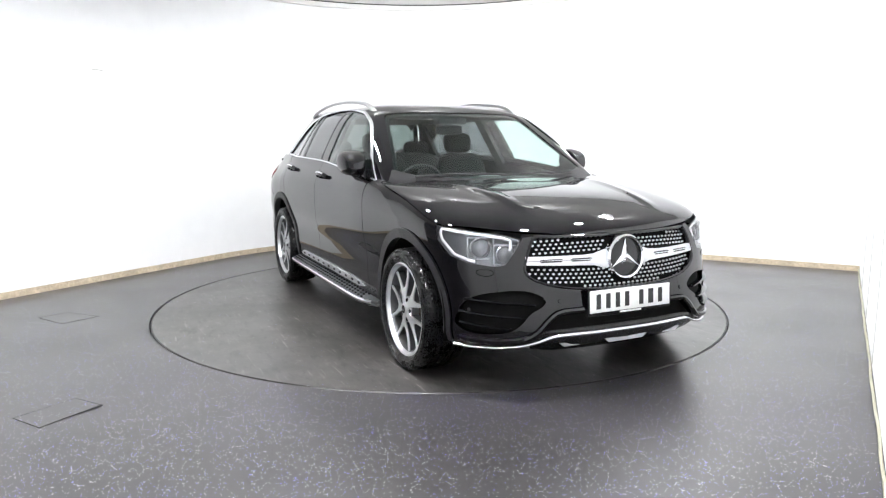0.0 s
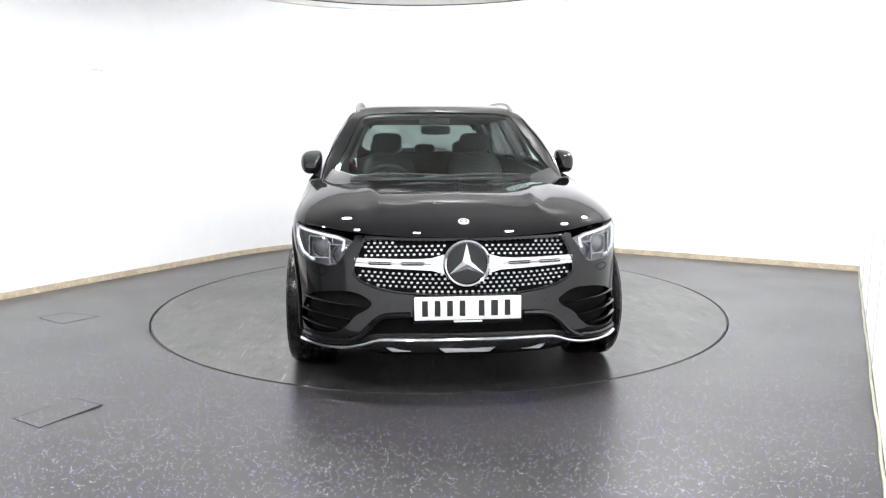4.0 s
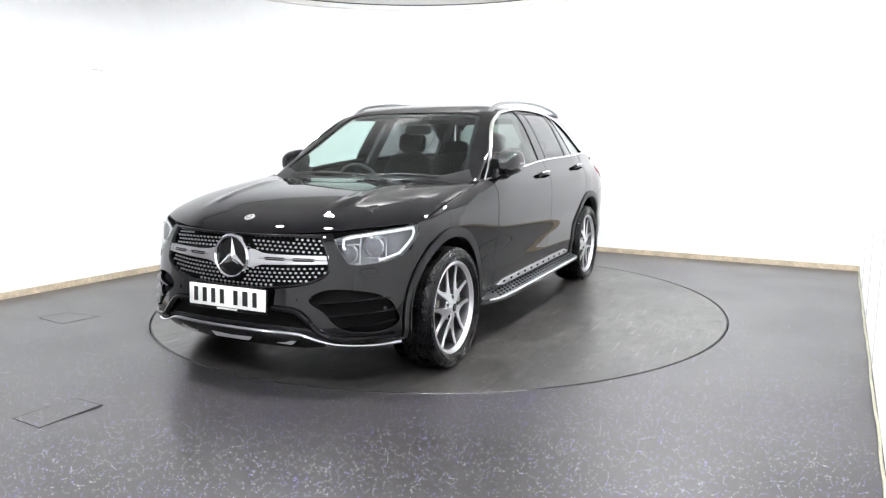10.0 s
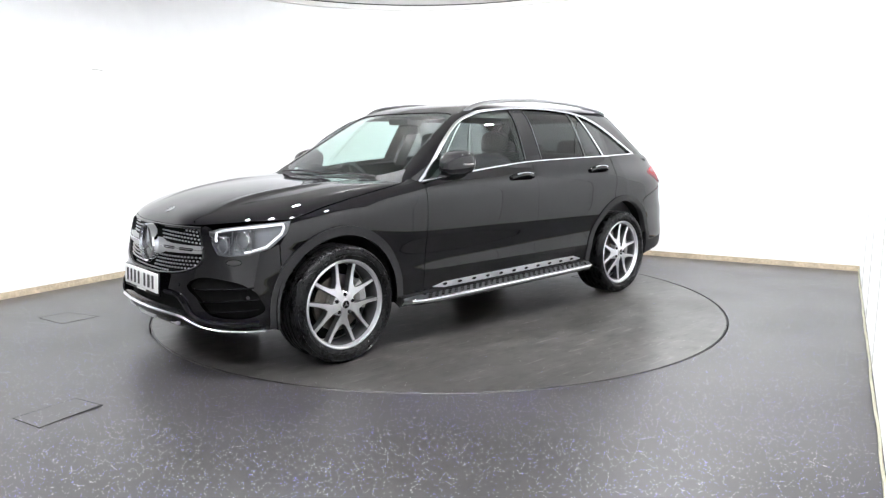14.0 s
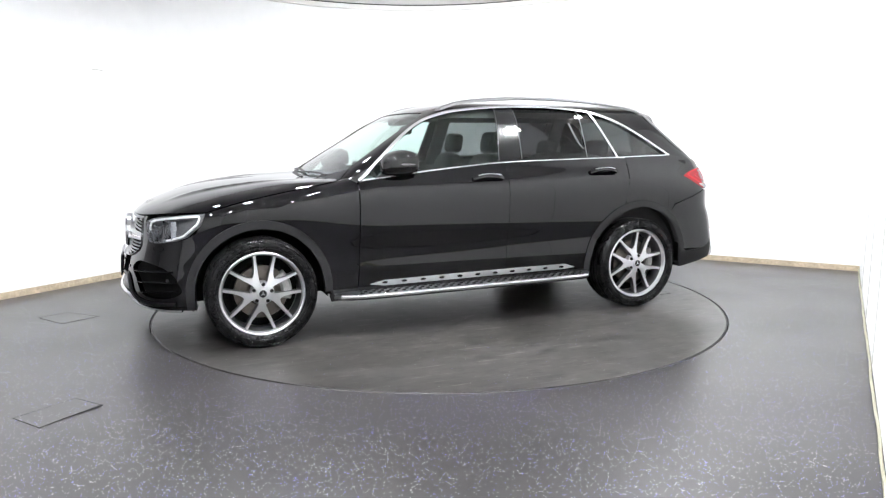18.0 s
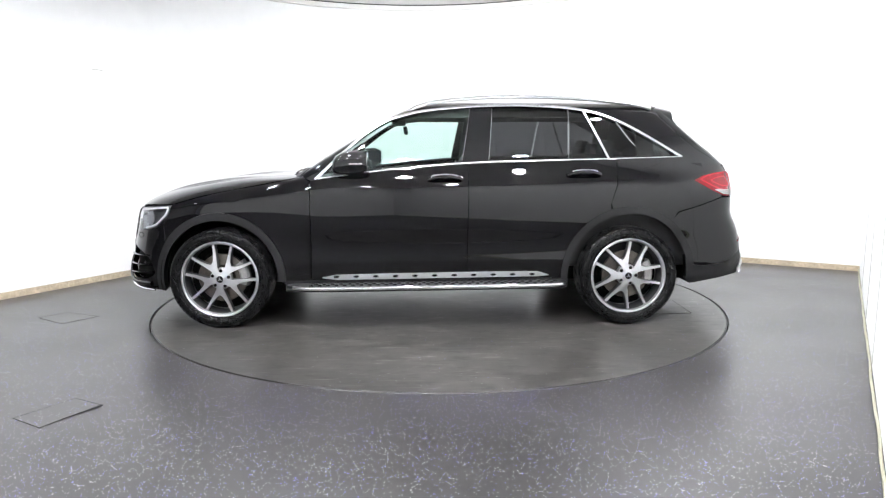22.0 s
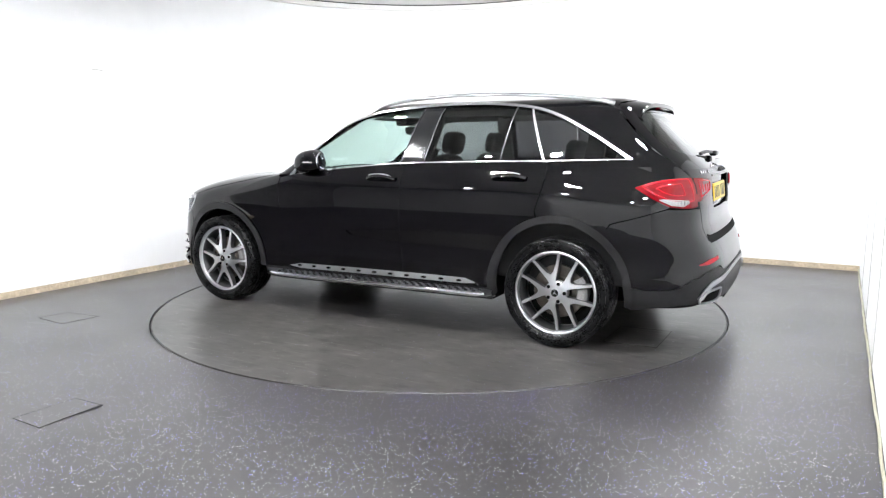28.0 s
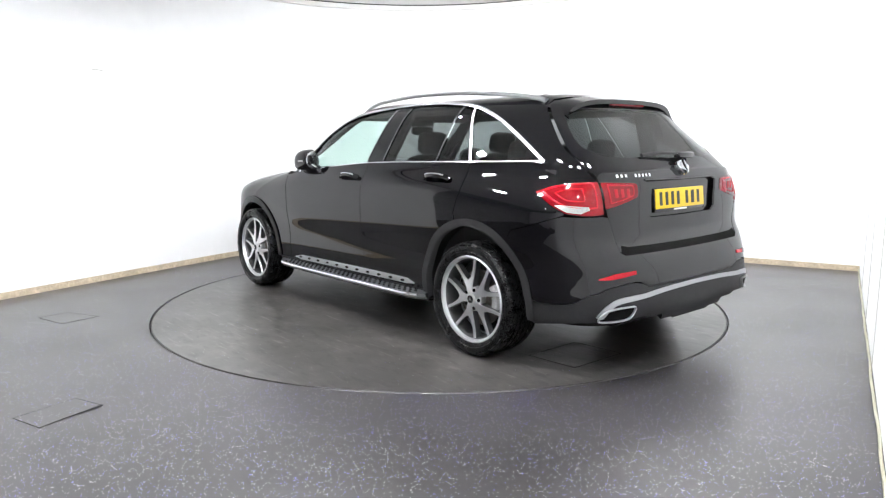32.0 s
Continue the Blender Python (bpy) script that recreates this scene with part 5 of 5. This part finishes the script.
# -- tail lights --
out_line = np.concatenate([on_tail(body, [(0.712, 1.078), (0.712, 0.912), (0.76, 0.905)], 0.02, False), on_side(body, [(-2.11, 0.906), (-2.03, 0.919), (-1.933, 0.966), (-1.83, 1.023), (-1.903, 1.052), (-1.977, 1.067), (-2.06, 1.076)], 0.02, False)])
in_line = on_tail(body, smooth_line([(0.70, 1.076), (0.58, 1.073), (0.47, 1.066), (0.452, 1.04), (0.45, 1.0), (0.475, 0.985), (0.60, 0.955), (0.69, 0.938)], 3))
for sd in SIDES:
    tl = panel("tail_light", body, out_line, M["red"], car, lift=0.004, thick=0.02, side=sd, label="red tail light with a clear ribbed foot")
    c = out_line.mean(0)
    for k, w in ((0.80, 0.011), (0.42, 0.008)):
        guide = c + (out_line - c) * k + np.array((0, 0.012))
        strip("light_bar", body, np.concatenate([guide, guide[:1]]), M["redlit"], tl, w, 0.008, sd, 0.003)
    foot = on_side(body, [(-2.125, 0.935), (-2.10, 0.915), (-2.04, 0.923), (-1.97, 0.955), (-2.0, 0.958), (-2.12, 0.95)])
    rev = panel("reversing_lens", body, foot, M["clearlens"], tl, lift=0.007, thick=0.006, side=sd, gap=0.03, label="clear ribbed reversing lens")
    for k in range(8):
        x = -2.115 + 0.015 * k
        st = on_side(body, [(x, 0.948 - 0.0005 * k), (x, 0.925 + 0.003 * max(0, k - 3))], 0.02, False)
        strip("lens_rib", body, st, M["bezel"], rev, 0.003, 0.004, sd, 0.008)
    tl2 = panel("tail_light_inner", body, in_line, M["red"], tailgate, lift=0.005, thick=0.012, side=sd, label="red inner tail light")
    c = in_line.mean(0)
    guide = c + (in_line - c) * 0.72
    strip("light_bar", body, np.concatenate([guide, guide[:1]]), M["redlit"], tl2, 0.009, 0.008, sd, 0.005)
    for y in (0.53, 0.575, 0.62):
        st = on_tail(body, [(y, 1.04), (y, 1.02), (y - 0.006, 0.995)], 0.02, False)
        strip("light_block", body, st, M["redlit"], tl2, 0.026, 0.008, sd, 0.004)

# -- rear bumper --
CLAD = smooth_line([(0, 0.512), (0.30, 0.512), (0.46, 0.513), (0.51, 0.535), (0.56, 0.545), (0.66, 0.545), (0.755, 0.525), (0.80, 0.50)], 5)
CLADX = smooth_line([(-2.18, 0.497), (-2.10, 0.445), (-2.0, 0.425), (-1.88, 0.42), (-1.80, 0.445), (-1.775, 0.50)], 5)
rb = np.concatenate([
    on_tail(body, [(0, 0.684), (0.40, 0.684), (0.60, 0.686), (0.635, 0.705), (0.645, 0.787), (0.685, 0.893), (0.72, 0.898)], 0.02, False),
    on_side(body, [(-2.10, 0.897), (-2.02, 0.899), (-1.87, 0.849), (-1.71, 0.802)] + arc(XR, ZW, R_IN[0] + 0.02, 127, 160, 12, R_IN[1] + 0.02), 0.02, False),
    on_side(body, CLADX[::-1], 0.02, False), on_tail(body, CLAD[::-1], 0.02, False)])
rear_bumper = panel("rear_bumper", body, rb, M["paint"], car, both=True, gap=0.03, thick=0.02, label="black rear bumper over a dark lower apron")
ap = np.concatenate([
    on_tail(body, [(0, 0.507), (0.30, 0.507), (0.465, 0.508), (0.515, 0.53), (0.56, 0.54), (0.655, 0.54), (0.755, 0.52), (0.80, 0.495)], 0.02, False),
    on_side(body, [(x, z - 0.005) for x, z in CLADX] + [(-1.80, 0.30), (-1.83, 0.28), (-2.02, 0.315), (-2.12, 0.333)], 0.02, False),
    on_tail(body, [(0.79, 0.342), (0.66, 0.345), (0.49, 0.352), (0.46, 0.335), (0.33, 0.335), (0.32, 0.30), (0.2, 0.30), (0.19, 0.285), (0, 0.285)], 0.02, False)])
apron = panel("rear_apron", body, ap, M["plastic"], car, both=True, lift=-0.002, thick=0.05, label="matt black lower apron with silver trim")
for sd in SIDES:
    sv = on_tail(body, smooth_line([(0, 0.495), (0.30, 0.49), (0.50, 0.478), (0.62, 0.475), (0.71, 0.466), (0.77, 0.43), (0.795, 0.392)], 4) + smooth_line([(0.802, 0.372), (0.775, 0.364), (0.74, 0.415), (0.68, 0.442), (0.5, 0.452), (0.3, 0.465), (0, 0.472)], 4))
    panel("apron_trim", body, sv, M["rail"], apron, lift=0.004, thick=0.02, side=sd, label="silver trim strip across the apron")
    ex = on_tail(body, smooth_line([(0.79, 0.352), (0.775, 0.395), (0.73, 0.415), (0.62, 0.42), (0.59, 0.41), (0.62, 0.365), (0.66, 0.352), (0.74, 0.348)], 4, True))
    strip("exhaust_trim", body, np.concatenate([ex, ex[:1]]), M["rail"], apron, 0.011, 0.02, sd, 0.004, "chrome exhaust surround")
    panel("exhaust_opening", body, ex, M["gap"], apron, lift=0.001, thick=0.0, side=sd, gap=0.03)
    rf = on_tail(body, [(0.79, 0.572), (0.735, 0.570), (0.60, 0.582), (0.555, 0.585), (0.555, 0.606), (0.70, 0.601), (0.785, 0.58)])
    panel("reflector", body, rf, M["redlit"], rear_bumper, lift=0.004, thick=0.006, side=sd, gap=0.03, label="slim red reflector")

# -- tailgate details --
badge("rear_badge", (-2.187, 0, 1.142), (-1, 0, 0.35), 0.045, tailgate, M["paint"], "small round chrome badge with a three-armed shape")
for y0, n in ((0.60, 3), (0.46, 5)):
    for k in range(n):
        s0 = body.find([(y0 - 0.031 * k, 1.116), (y0 - 0.031 * k - 0.016, 1.116), (y0 - 0.031 * k - 0.016, 1.101), (y0 - 0.031 * k, 1.101)], [1, 2], TAIL(body))
        panel("badge_bar", body, s0, M["chrome"], tailgate, lift=0.003, thick=0.003, gap=0.05)
st = on_tail(body, [(0, 1.08), (0.2, 1.082), (0.38, 1.083)], 0.03, False)
for sd in SIDES:
    strip("tailgate_ledge", body, st, M["gloss"], tailgate, 0.012, 0.012, sd, 0.0)
bm = bmesh.new()
sweep(bm, [Vector(p) for p in ((-2.125, -0.11, 1.20), (-2.12, -0.03, 1.222), (-2.108, 0.10, 1.228), (-2.10, 0.20, 1.222), (-2.095, 0.28, 1.214))], [(-0.7, 0, 0.7)] * 5, round_section(0.024, 0.018, 8))
rw = part("rear_wiper", bm, M["plastic"], tailgate, "black rear wiper")
bm = bmesh.new()
box(bm, -2.155, -2.105, -0.20, -0.03, 1.195, 1.232, bevel=0.014)
part("wiper_cap", bm, M["gloss"], rw)
# flush strip whose black stands for the shaded recess above the bumper
for sd in SIDES:
    st = on_tail(body, [(0, 0.703), (0.3, 0.704), (0.56, 0.708), (0.615, 0.72)], 0.03, False)
    strip("tailgate_recess_strip", body, st, M["gap"], rear_bumper, 0.046, 0.004, sd, 0.0, "flat black strip for the dark recess under the tailgate")
# -- wheels: local axis y, outer face at y = 0 --
def wheel(x, sd, phi, caliper_at):
    q = pose(x, sd * 0.925, ZW, 0, 0, 0 if sd > 0 else 180)
    fwd = 1 if sd > 0 else -1
    bm = bmesh.new()
    lathe(bm, [(0.2675, -0.004), (0.268, 0.006), (0.262, 0.010), (0.2535, 0.006), (0.2515, -0.004), (0.246, -0.012), (0.240, -0.04), (0.236, -0.12), (0.25, -0.21), (0.262, -0.215)], 72)
    rim = part("wheel", bm, M["rim"], car, "twenty-inch five-twin-spoke alloy wheel, silver and grey")
    rim.matrix_basis = q
    dish = lambda r: -0.004 - 0.016 * max(0, 1 - ((r - 0.20) / 0.14) ** 2)
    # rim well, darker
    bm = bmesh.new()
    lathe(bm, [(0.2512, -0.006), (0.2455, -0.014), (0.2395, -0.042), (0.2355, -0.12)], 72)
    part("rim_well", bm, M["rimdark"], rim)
    # Y-shaped spokes: outer and inner edge of one half, from the hub to the rim
    outer = [(0.030, 0.022), (0.058, 0.0225), (0.0824, 0.0275), (0.125, 0.0480), (0.175, 0.0728), (0.2265, 0.0980)]
    inner = [(0.030, 0.0), (0.058, 0.0), (0.117, 0.0), (0.132, 0.0215), (0.180, 0.0535), (0.2370, 0.0820)]
    for k in range(5):
        a = radians(phi + 72 * k)
        ca, sa = math.cos(a), math.sin(a)

        def at(r, t, d):
            return (r * ca - t * sa, dish(math.hypot(r, t)) + d, r * sa + t * ca)
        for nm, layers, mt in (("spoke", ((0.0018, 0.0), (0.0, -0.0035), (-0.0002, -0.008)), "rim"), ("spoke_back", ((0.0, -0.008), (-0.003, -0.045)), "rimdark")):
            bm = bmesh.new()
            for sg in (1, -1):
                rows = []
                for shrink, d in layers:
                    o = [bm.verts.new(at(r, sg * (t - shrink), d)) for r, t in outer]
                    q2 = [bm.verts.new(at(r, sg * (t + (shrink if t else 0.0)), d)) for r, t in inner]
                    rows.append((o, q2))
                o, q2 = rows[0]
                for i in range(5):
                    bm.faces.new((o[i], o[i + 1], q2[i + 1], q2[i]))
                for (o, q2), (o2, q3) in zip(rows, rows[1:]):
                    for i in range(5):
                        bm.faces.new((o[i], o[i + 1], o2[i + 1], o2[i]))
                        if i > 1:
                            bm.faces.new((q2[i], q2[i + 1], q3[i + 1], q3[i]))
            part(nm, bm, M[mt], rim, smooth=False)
    bm = bmesh.new()
    lathe(bm, [(0.0001, 0.004), (0.028, 0.004), (0.034, 0.0), (0.036, -0.010), (0.044, -0.014), (0.046, -0.06)], 40)
    hub = part("hub", bm, M["rim"], rim)
    bm = bmesh.new()
    lathe(bm, [(0.03, -0.009), (0.066, -0.011), (0.074, -0.018), (0.078, -0.07)], 40)
    part("hub_flange", bm, M["rim"], rim)
    bm = bmesh.new()
    lathe(bm, [(0.0001, 0.006), (0.024, 0.0055)], 24)
    part("hub_cap", bm, M["gloss"], rim)
    bm = bmesh.new()
    for k in range(3):
        a = radians(90 + 120 * k)
        d, e = Vector((math.cos(a), 0, math.sin(a))), Vector((-math.sin(a), 0, math.cos(a)))
        vs = [bm.verts.new(p + Vector((0, 0.0075, 0))) for p in (d * 0.022, e * 0.004 + d * 0.003, d * -0.002, e * -0.004 + d * 0.003)]
        bm.faces.new(vs)
    part("hub_badge", bm, M["chrome"], rim, smooth=False)
    # black discs, slightly proud: the shade inside the bolt holes put into colour
    for k in range(5):
        a = radians(phi + 36 + 72 * k)
        bm = bmesh.new()
        bmesh.ops.create_cone(bm, cap_ends=True, segments=12, radius1=0.0125, radius2=0.0115, depth=0.012, matrix=Matrix.Translation((0.058 * math.cos(a), -0.013, 0.058 * math.sin(a))) @ pose(0, 0, 0, -90))
        part("bolt_hole_disc", bm, M["gloss"], rim)
    # tyre
    bm = bmesh.new()
    prof = [(0.2665, -0.215), (0.286, -0.235), (0.318, -0.243), (0.340, -0.232), (0.3475, -0.205)]
    for g in (-0.165, -0.125, -0.085, -0.045):
        prof += [(0.3495, g - 0.007), (0.3425, g - 0.005), (0.3425, g + 0.005), (0.3495, g + 0.007)]
    prof += [(0.3485, -0.012), (0.3455, 0.002), (0.338, 0.012), (0.318, 0.0215), (0.300, 0.0205), (0.285, 0.0165), (0.2725, 0.010), (0.268, 0.004)]
    lathe(bm, prof, 96)
    tyre = part("tyre", bm, M["rubber"], rim, "black road tyre with worn sidewall shine")
    bm = bmesh.new()
    for k in range(64):
        a = 2 * math.pi * k / 64
        m = Matrix.Rotation(a, 4, "Y") @ Matrix.Translation((0.3425, 0.0, 0))
        box(bm, -0.008, 0.0035, -0.026, 0.003, -0.0118, 0.0118, m)
    part("tread_relief", bm, M["rubber"], tyre, smooth=False)["kind"] = "stuff"
    bm = bmesh.new()
    for r in (0.294, 0.331):
        lathe(bm, [(r - 0.003, 0.018), (r, 0.0225), (r + 0.003, 0.018)], 64)
    part("sidewall_rib", bm, M["rubber"], tyre)
    # brake
    bm = bmesh.new()
    lathe(bm, [(0.075, -0.055), (0.09, -0.075), (0.168, -0.075), (0.170, -0.078), (0.170, -0.098), (0.09, -0.098)], 56)
    part("brake_disc", bm, M["iron"], rim, "brake disc with rusty bare iron tint")
    bm = bmesh.new()
    lathe(bm, [(0.18, -0.13), (0.22, -0.16), (0.24, -0.2)], 40)
    bmesh.ops.create_circle(bm, cap_ends=True, segments=40, radius=0.235, matrix=Matrix.Translation((0, -0.14, 0)) @ pose(0, 0, 0, 90))
    part("brake_backing", bm, M["under"], rim)
    bm = bmesh.new()
    pts, ups = [], []
    for k in range(9):
        a = radians(caliper_at - 30 + 60 * k / 8)
        pts.append(Vector((-fwd * 0.158 * math.cos(a), -0.078, 0.158 * math.sin(a))))
        ups.append((0, 1, 0))
    sweep(bm, pts, ups, [(-0.034, -0.045), (0.034, -0.045), (0.034, 0.018), (0.02, 0.034), (-0.02, 0.034), (-0.034, 0.018)])
    part("brake_caliper", bm, M["caliper"], rim, "grey brake caliper")


for sd in SIDES:
    wheel(XF, sd, 275 if sd > 0 else 0, 12)
    wheel(XR, sd, 0, 5)

# -- running boards --
for sd in SIDES:
    edge = smooth_line([(1.045, 0.91), (0.98, 0.945), (0.90, 0.972), (0.70, 0.986), (0.0, 0.989), (-0.70, 0.986), (-0.86, 0.974), (-0.925, 0.925)], 6)
    z_at = lambda x: 0.290 + 0.012 * (0.9 - x) / 1.8
    bm = bmesh.new()
    a = [bm.verts.new((x, sd * y, z_at(x) + 0.008)) for x, y in edge]
    b = [bm.verts.new((x, sd * 0.885, z_at(x) + 0.024)) for x, y in edge]
    c = [bm.verts.new((x, sd * (y - 0.02), z_at(x) - 0.028)) for x, y in edge]
    d = [bm.verts.new((x, sd * 0.85, z_at(x) - 0.03)) for x, y in edge]
    for P, Q in ((a, b), (c, a), (d, c)):
        for i in range(len(a) - 1):
            bm.faces.new((P[i], P[i + 1], Q[i + 1], Q[i]))
    board = part("running_board", bm, M["boardmetal"], car, "silver running board with dark rubber studs")
    bm = bmesh.new()
    sweep(bm, [Vector((x, sd * (y + 0.002), z_at(x) - 0.002)) for x, y in edge[4:-4]], [(0, 0, 1)] * (len(edge) - 8), round_section(0.016, 0.026, 10))
    part("board_edge", bm, M["chrome"], board, "bright rounded edge strip")
    bm = bmesh.new()
    sweep(bm, [Vector((x, sd * (y - 0.016), z_at(x) - 0.022)) for x, y in edge], [(0, 0, 1)] * len(edge), round_section(0.022, 0.016, 8))
    part("board_underside", bm, M["plastic"], board)
    bm = bmesh.new()
    for k in range(30):
        for j, y in enumerate((0.905, 0.932, 0.959)):
            x = 0.87 - 0.058 * (k + 0.5 * (j % 2))
            z = z_at(x) + 0.008 + 0.016 * (0.985 - y) / 0.1
            bmesh.ops.create_cone(bm, cap_ends=True, segments=10, radius1=0.012, radius2=0.010, depth=0.010, matrix=Matrix.Translation((x, sd * y, z + 0.002)) @ Matrix.Diagonal((1.25, 0.62, 1, 1)))
    ob = part("board_studs", bm, M["gloss"], board, "rows of dark oval rubber studs", smooth=False)
    ob["kind"] = "stuff"
    # kick plate on the sill
    kp = [(0.80, 0.352), (0.70, 0.372), (0.2, 0.380), (-0.4, 0.386), (-0.72, 0.386), (-0.80, 0.36), (-0.72, 0.352), (0.70, 0.338)]
    kick = panel("kick_plate", body, on_side(body, kp), M["satin"], car, lift=0.012, thick=0.012, side=sd, gap=0.06, label="silver sill plate with dark oval studs")
    for k in range(11):
        x = 0.70 - 0.138 * k
        st = on_side(body, [(x, 0.361 + 0.0008 * k), (x, 0.362)], 9)[0]
        ring = np.array([st + np.array((0.02 * math.cos(a), 0.0085 * math.sin(a))) for a in np.linspace(0, 2 * math.pi, 12, endpoint=False)])
        panel("sill_stud", body, ring, M["gloss"], kick, lift=0.016, thick=0.004, side=sd, gap=0.05)

# -- inside the cabin --
hl_line = np.array([[s, on_nose(cabin, [(0.3, 1.50), (0.3, 1.501)], 9, False)[0][1]] for s in np.linspace(0, cabin.s3, 80)])
hl_poly = np.concatenate([hl_line, [[s, cabin.t1] for s in np.linspace(cabin.s3, 0, 60)]])
panel("headliner", cabin, hl_poly, M["headliner"], car, both=True, gap=0.06, lift=-0.045, thick=0, label="grey roof lining")


def cushion(bm, cx, cy, cz, lx, ly, lz, tilt=0.0, power=0.55):
    """A soft rounded block."""
    r = bmesh.ops.create_icosphere(bm, subdivisions=3, radius=1)
    m = pose(cx, cy, cz, 0, tilt, 0)
    for v in r["verts"]:
        x, y, z = v.co
        g = lambda a: math.copysign(abs(a) ** power, a)
        v.co = m @ Vector((g(x) * lx / 2, g(y) * ly / 2, g(z) * lz / 2))


def seat(name, x, y, label):
    bm = bmesh.new()
    cushion(bm, x + 0.02, y, 0.62, 0.52, 0.50, 0.16, -6)
    s = part(name, bm, M["cloth"], car, label)
    bm = bmesh.new()
    cushion(bm, x - 0.27, y, 0.90, 0.15, 0.47, 0.62, -14)
    part("backrest", bm, M["cloth"], s)
    bm = bmesh.new()
    cushion(bm, x - 0.375, y, 1.285, 0.10, 0.25, 0.17, -10)
    part("headrest", bm, M["cloth"], s)
    bm = bmesh.new()
    for k in (-1, 1):
        sweep(bm, [Vector((x - 0.335, y + 0.06 * k, 1.14)), Vector((x - 0.365, y + 0.06 * k, 1.25))], [(1, 0, 0)] * 2, round_section(0.013, 0.013, 8))
    part("headrest_post", bm, M["chrome"], s)


seat("driver_seat", 0.02, -0.37, "dark leather front seat with headrest")
seat("passenger_seat", 0.02, 0.37, "dark leather front seat with headrest")
bm = bmesh.new()
cushion(bm, -0.92, 0, 0.64, 0.5, 1.36, 0.17, -5, 0.4)
bench = part("rear_bench", bm, M["cloth"], car, "dark leather rear bench")
bm = bmesh.new()
cushion(bm, -1.22, 0, 0.92, 0.16, 1.34, 0.56, -16, 0.4)
part("backrest", bm, M["cloth"], bench)
for y in (-0.4, 0, 0.4):
    bm = bmesh.new()
    cushion(bm, -1.31, y, 1.22, 0.10, 0.26 if y else 0.2, 0.17 if y else 0.11, -8)
    part("headrest", bm, M["cloth"], bench)
bm = bmesh.new()
cushion(bm, 0.80, 0, 0.90, 0.50, 1.44, 0.27, 6, 0.4)
dash = part("dashboard", bm, M["trim"], car, "dark soft-touch dashboard")
bm = bmesh.new()
box(bm, 0.60, 0.615, -0.13, 0.13, 0.92, 1.02, pose(0, 0, 0), 0.004)
part("screen", bm, M["gloss"], dash)
bm = bmesh.new()
box(bm, -0.3, 0.62, -0.11, 0.11, 0.5, 0.78, bevel=0.03)
part("console", bm, M["trim"], dash)
bm = bmesh.new()
qs = Matrix.Translation((0.47, -0.37, 0.955)) @ pose(0, 0, 0, 0, -68, 0)
lathe(bm, [(0.185 + 0.015 * math.cos(radians(a)), 0.015 * math.sin(radians(a))) for a in range(0, 360, 45)], 40, True, place=lambda x, y, z: qs @ Vector((x, z, y)))
sw = part("steering_wheel", bm, M["trim"], car, "dark round steering wheel")
bm = bmesh.new()
cushion(bm, 0, 0, 0, 0.13, 0.15, 0.05)
for a in (0, 90, 180):
    box(bm, 0.03, 0.18, -0.018, 0.018, -0.01, 0.01, pose(0, 0, 0, 0, 0, a - 90))
for v in bm.verts:
    v.co = qs @ v.co
part("wheel_boss", bm, M["trim"], sw)
bm = bmesh.new()
box(bm, -1.9, 0.9, -0.80, 0.80, 0.40, 0.47, bevel=0.02)
part("cabin_floor", bm, M["trim"], car)
for sd in SIDES:
    bm = bmesh.new()
    prism(bm, [(0.85, 0.45), (0.85, 1.02), (0.2, 1.09), (-0.6, 1.13), (-1.3, 1.145), (-1.9, 1.14), (-2.0, 0.6), (-1.8, 0.45)], 0.775, 0.80, lambda u, v, d: (u, sd * d, v))
    part("door_lining", bm, M["trim"], car, smooth=False)
    bm = bmesh.new()
    sweep(bm, [Vector((-0.30 - 0.05 * k / 6, sd * (0.80 - 0.225 * k / 6), 1.08 + 0.42 * k / 6)) for k in range(7)], [(0, sd, 0.3)] * 7, [(-0.055, -0.02), (0.055, -0.02), (0.055, 0.01), (-0.055, 0.01)])
    part("inner_pillar", bm, M["headliner"], car)
    bm = bmesh.new()
    sweep(bm, [Vector((-1.52 - 0.02 * k / 6, sd * (0.74 - 0.2 * k / 6), 1.1 + 0.42 * k / 6)) for k in range(7)], [(0, sd, 0.3)] * 7, [(-0.06, -0.02), (0.06, -0.02), (0.06, 0.01), (-0.06, 0.01)])
    part("inner_pillar", bm, M["headliner"], car)
bm = bmesh.new()
box(bm, 0.22, 0.33, -0.13, 0.10, 1.425, 1.475, pose(0, 0, 0), 0.012)
sens = part("sensor_housing", bm, M["trim"], screen, "dark camera and sensor housing behind the glass")
bm = bmesh.new()
cushion(bm, 0.22, 0.0, 1.385, 0.035, 0.23, 0.07, 10, 0.5)
part("rear_view_mirror", bm, M["trim"], screen)
bm = bmesh.new()
sweep(bm, [Vector((0.94, 0.10, 1.065)), Vector((0.945, -0.02, 1.068)), Vector((0.94, -0.13, 1.065))], [(0, 0, 1)] * 3, round_section(0.02, 0.006, 6))
part("dash_vent", bm, M["satin"], dash)


def motions():
    """The table turns steadily with the car on it."""
    rows = [32.0 * i / 16 for i in range(17)]
    walk(turntable, [(t, pose(0, 0, 0, 0, 0, turn(t) - 90)) for t in rows])
    walk(car, [(t, pose(0, 0, 0, 0, 0, turn(t) - 90) @ Matrix.Translation((0.0479, -0.046, 0))) for t in rows])


motions()
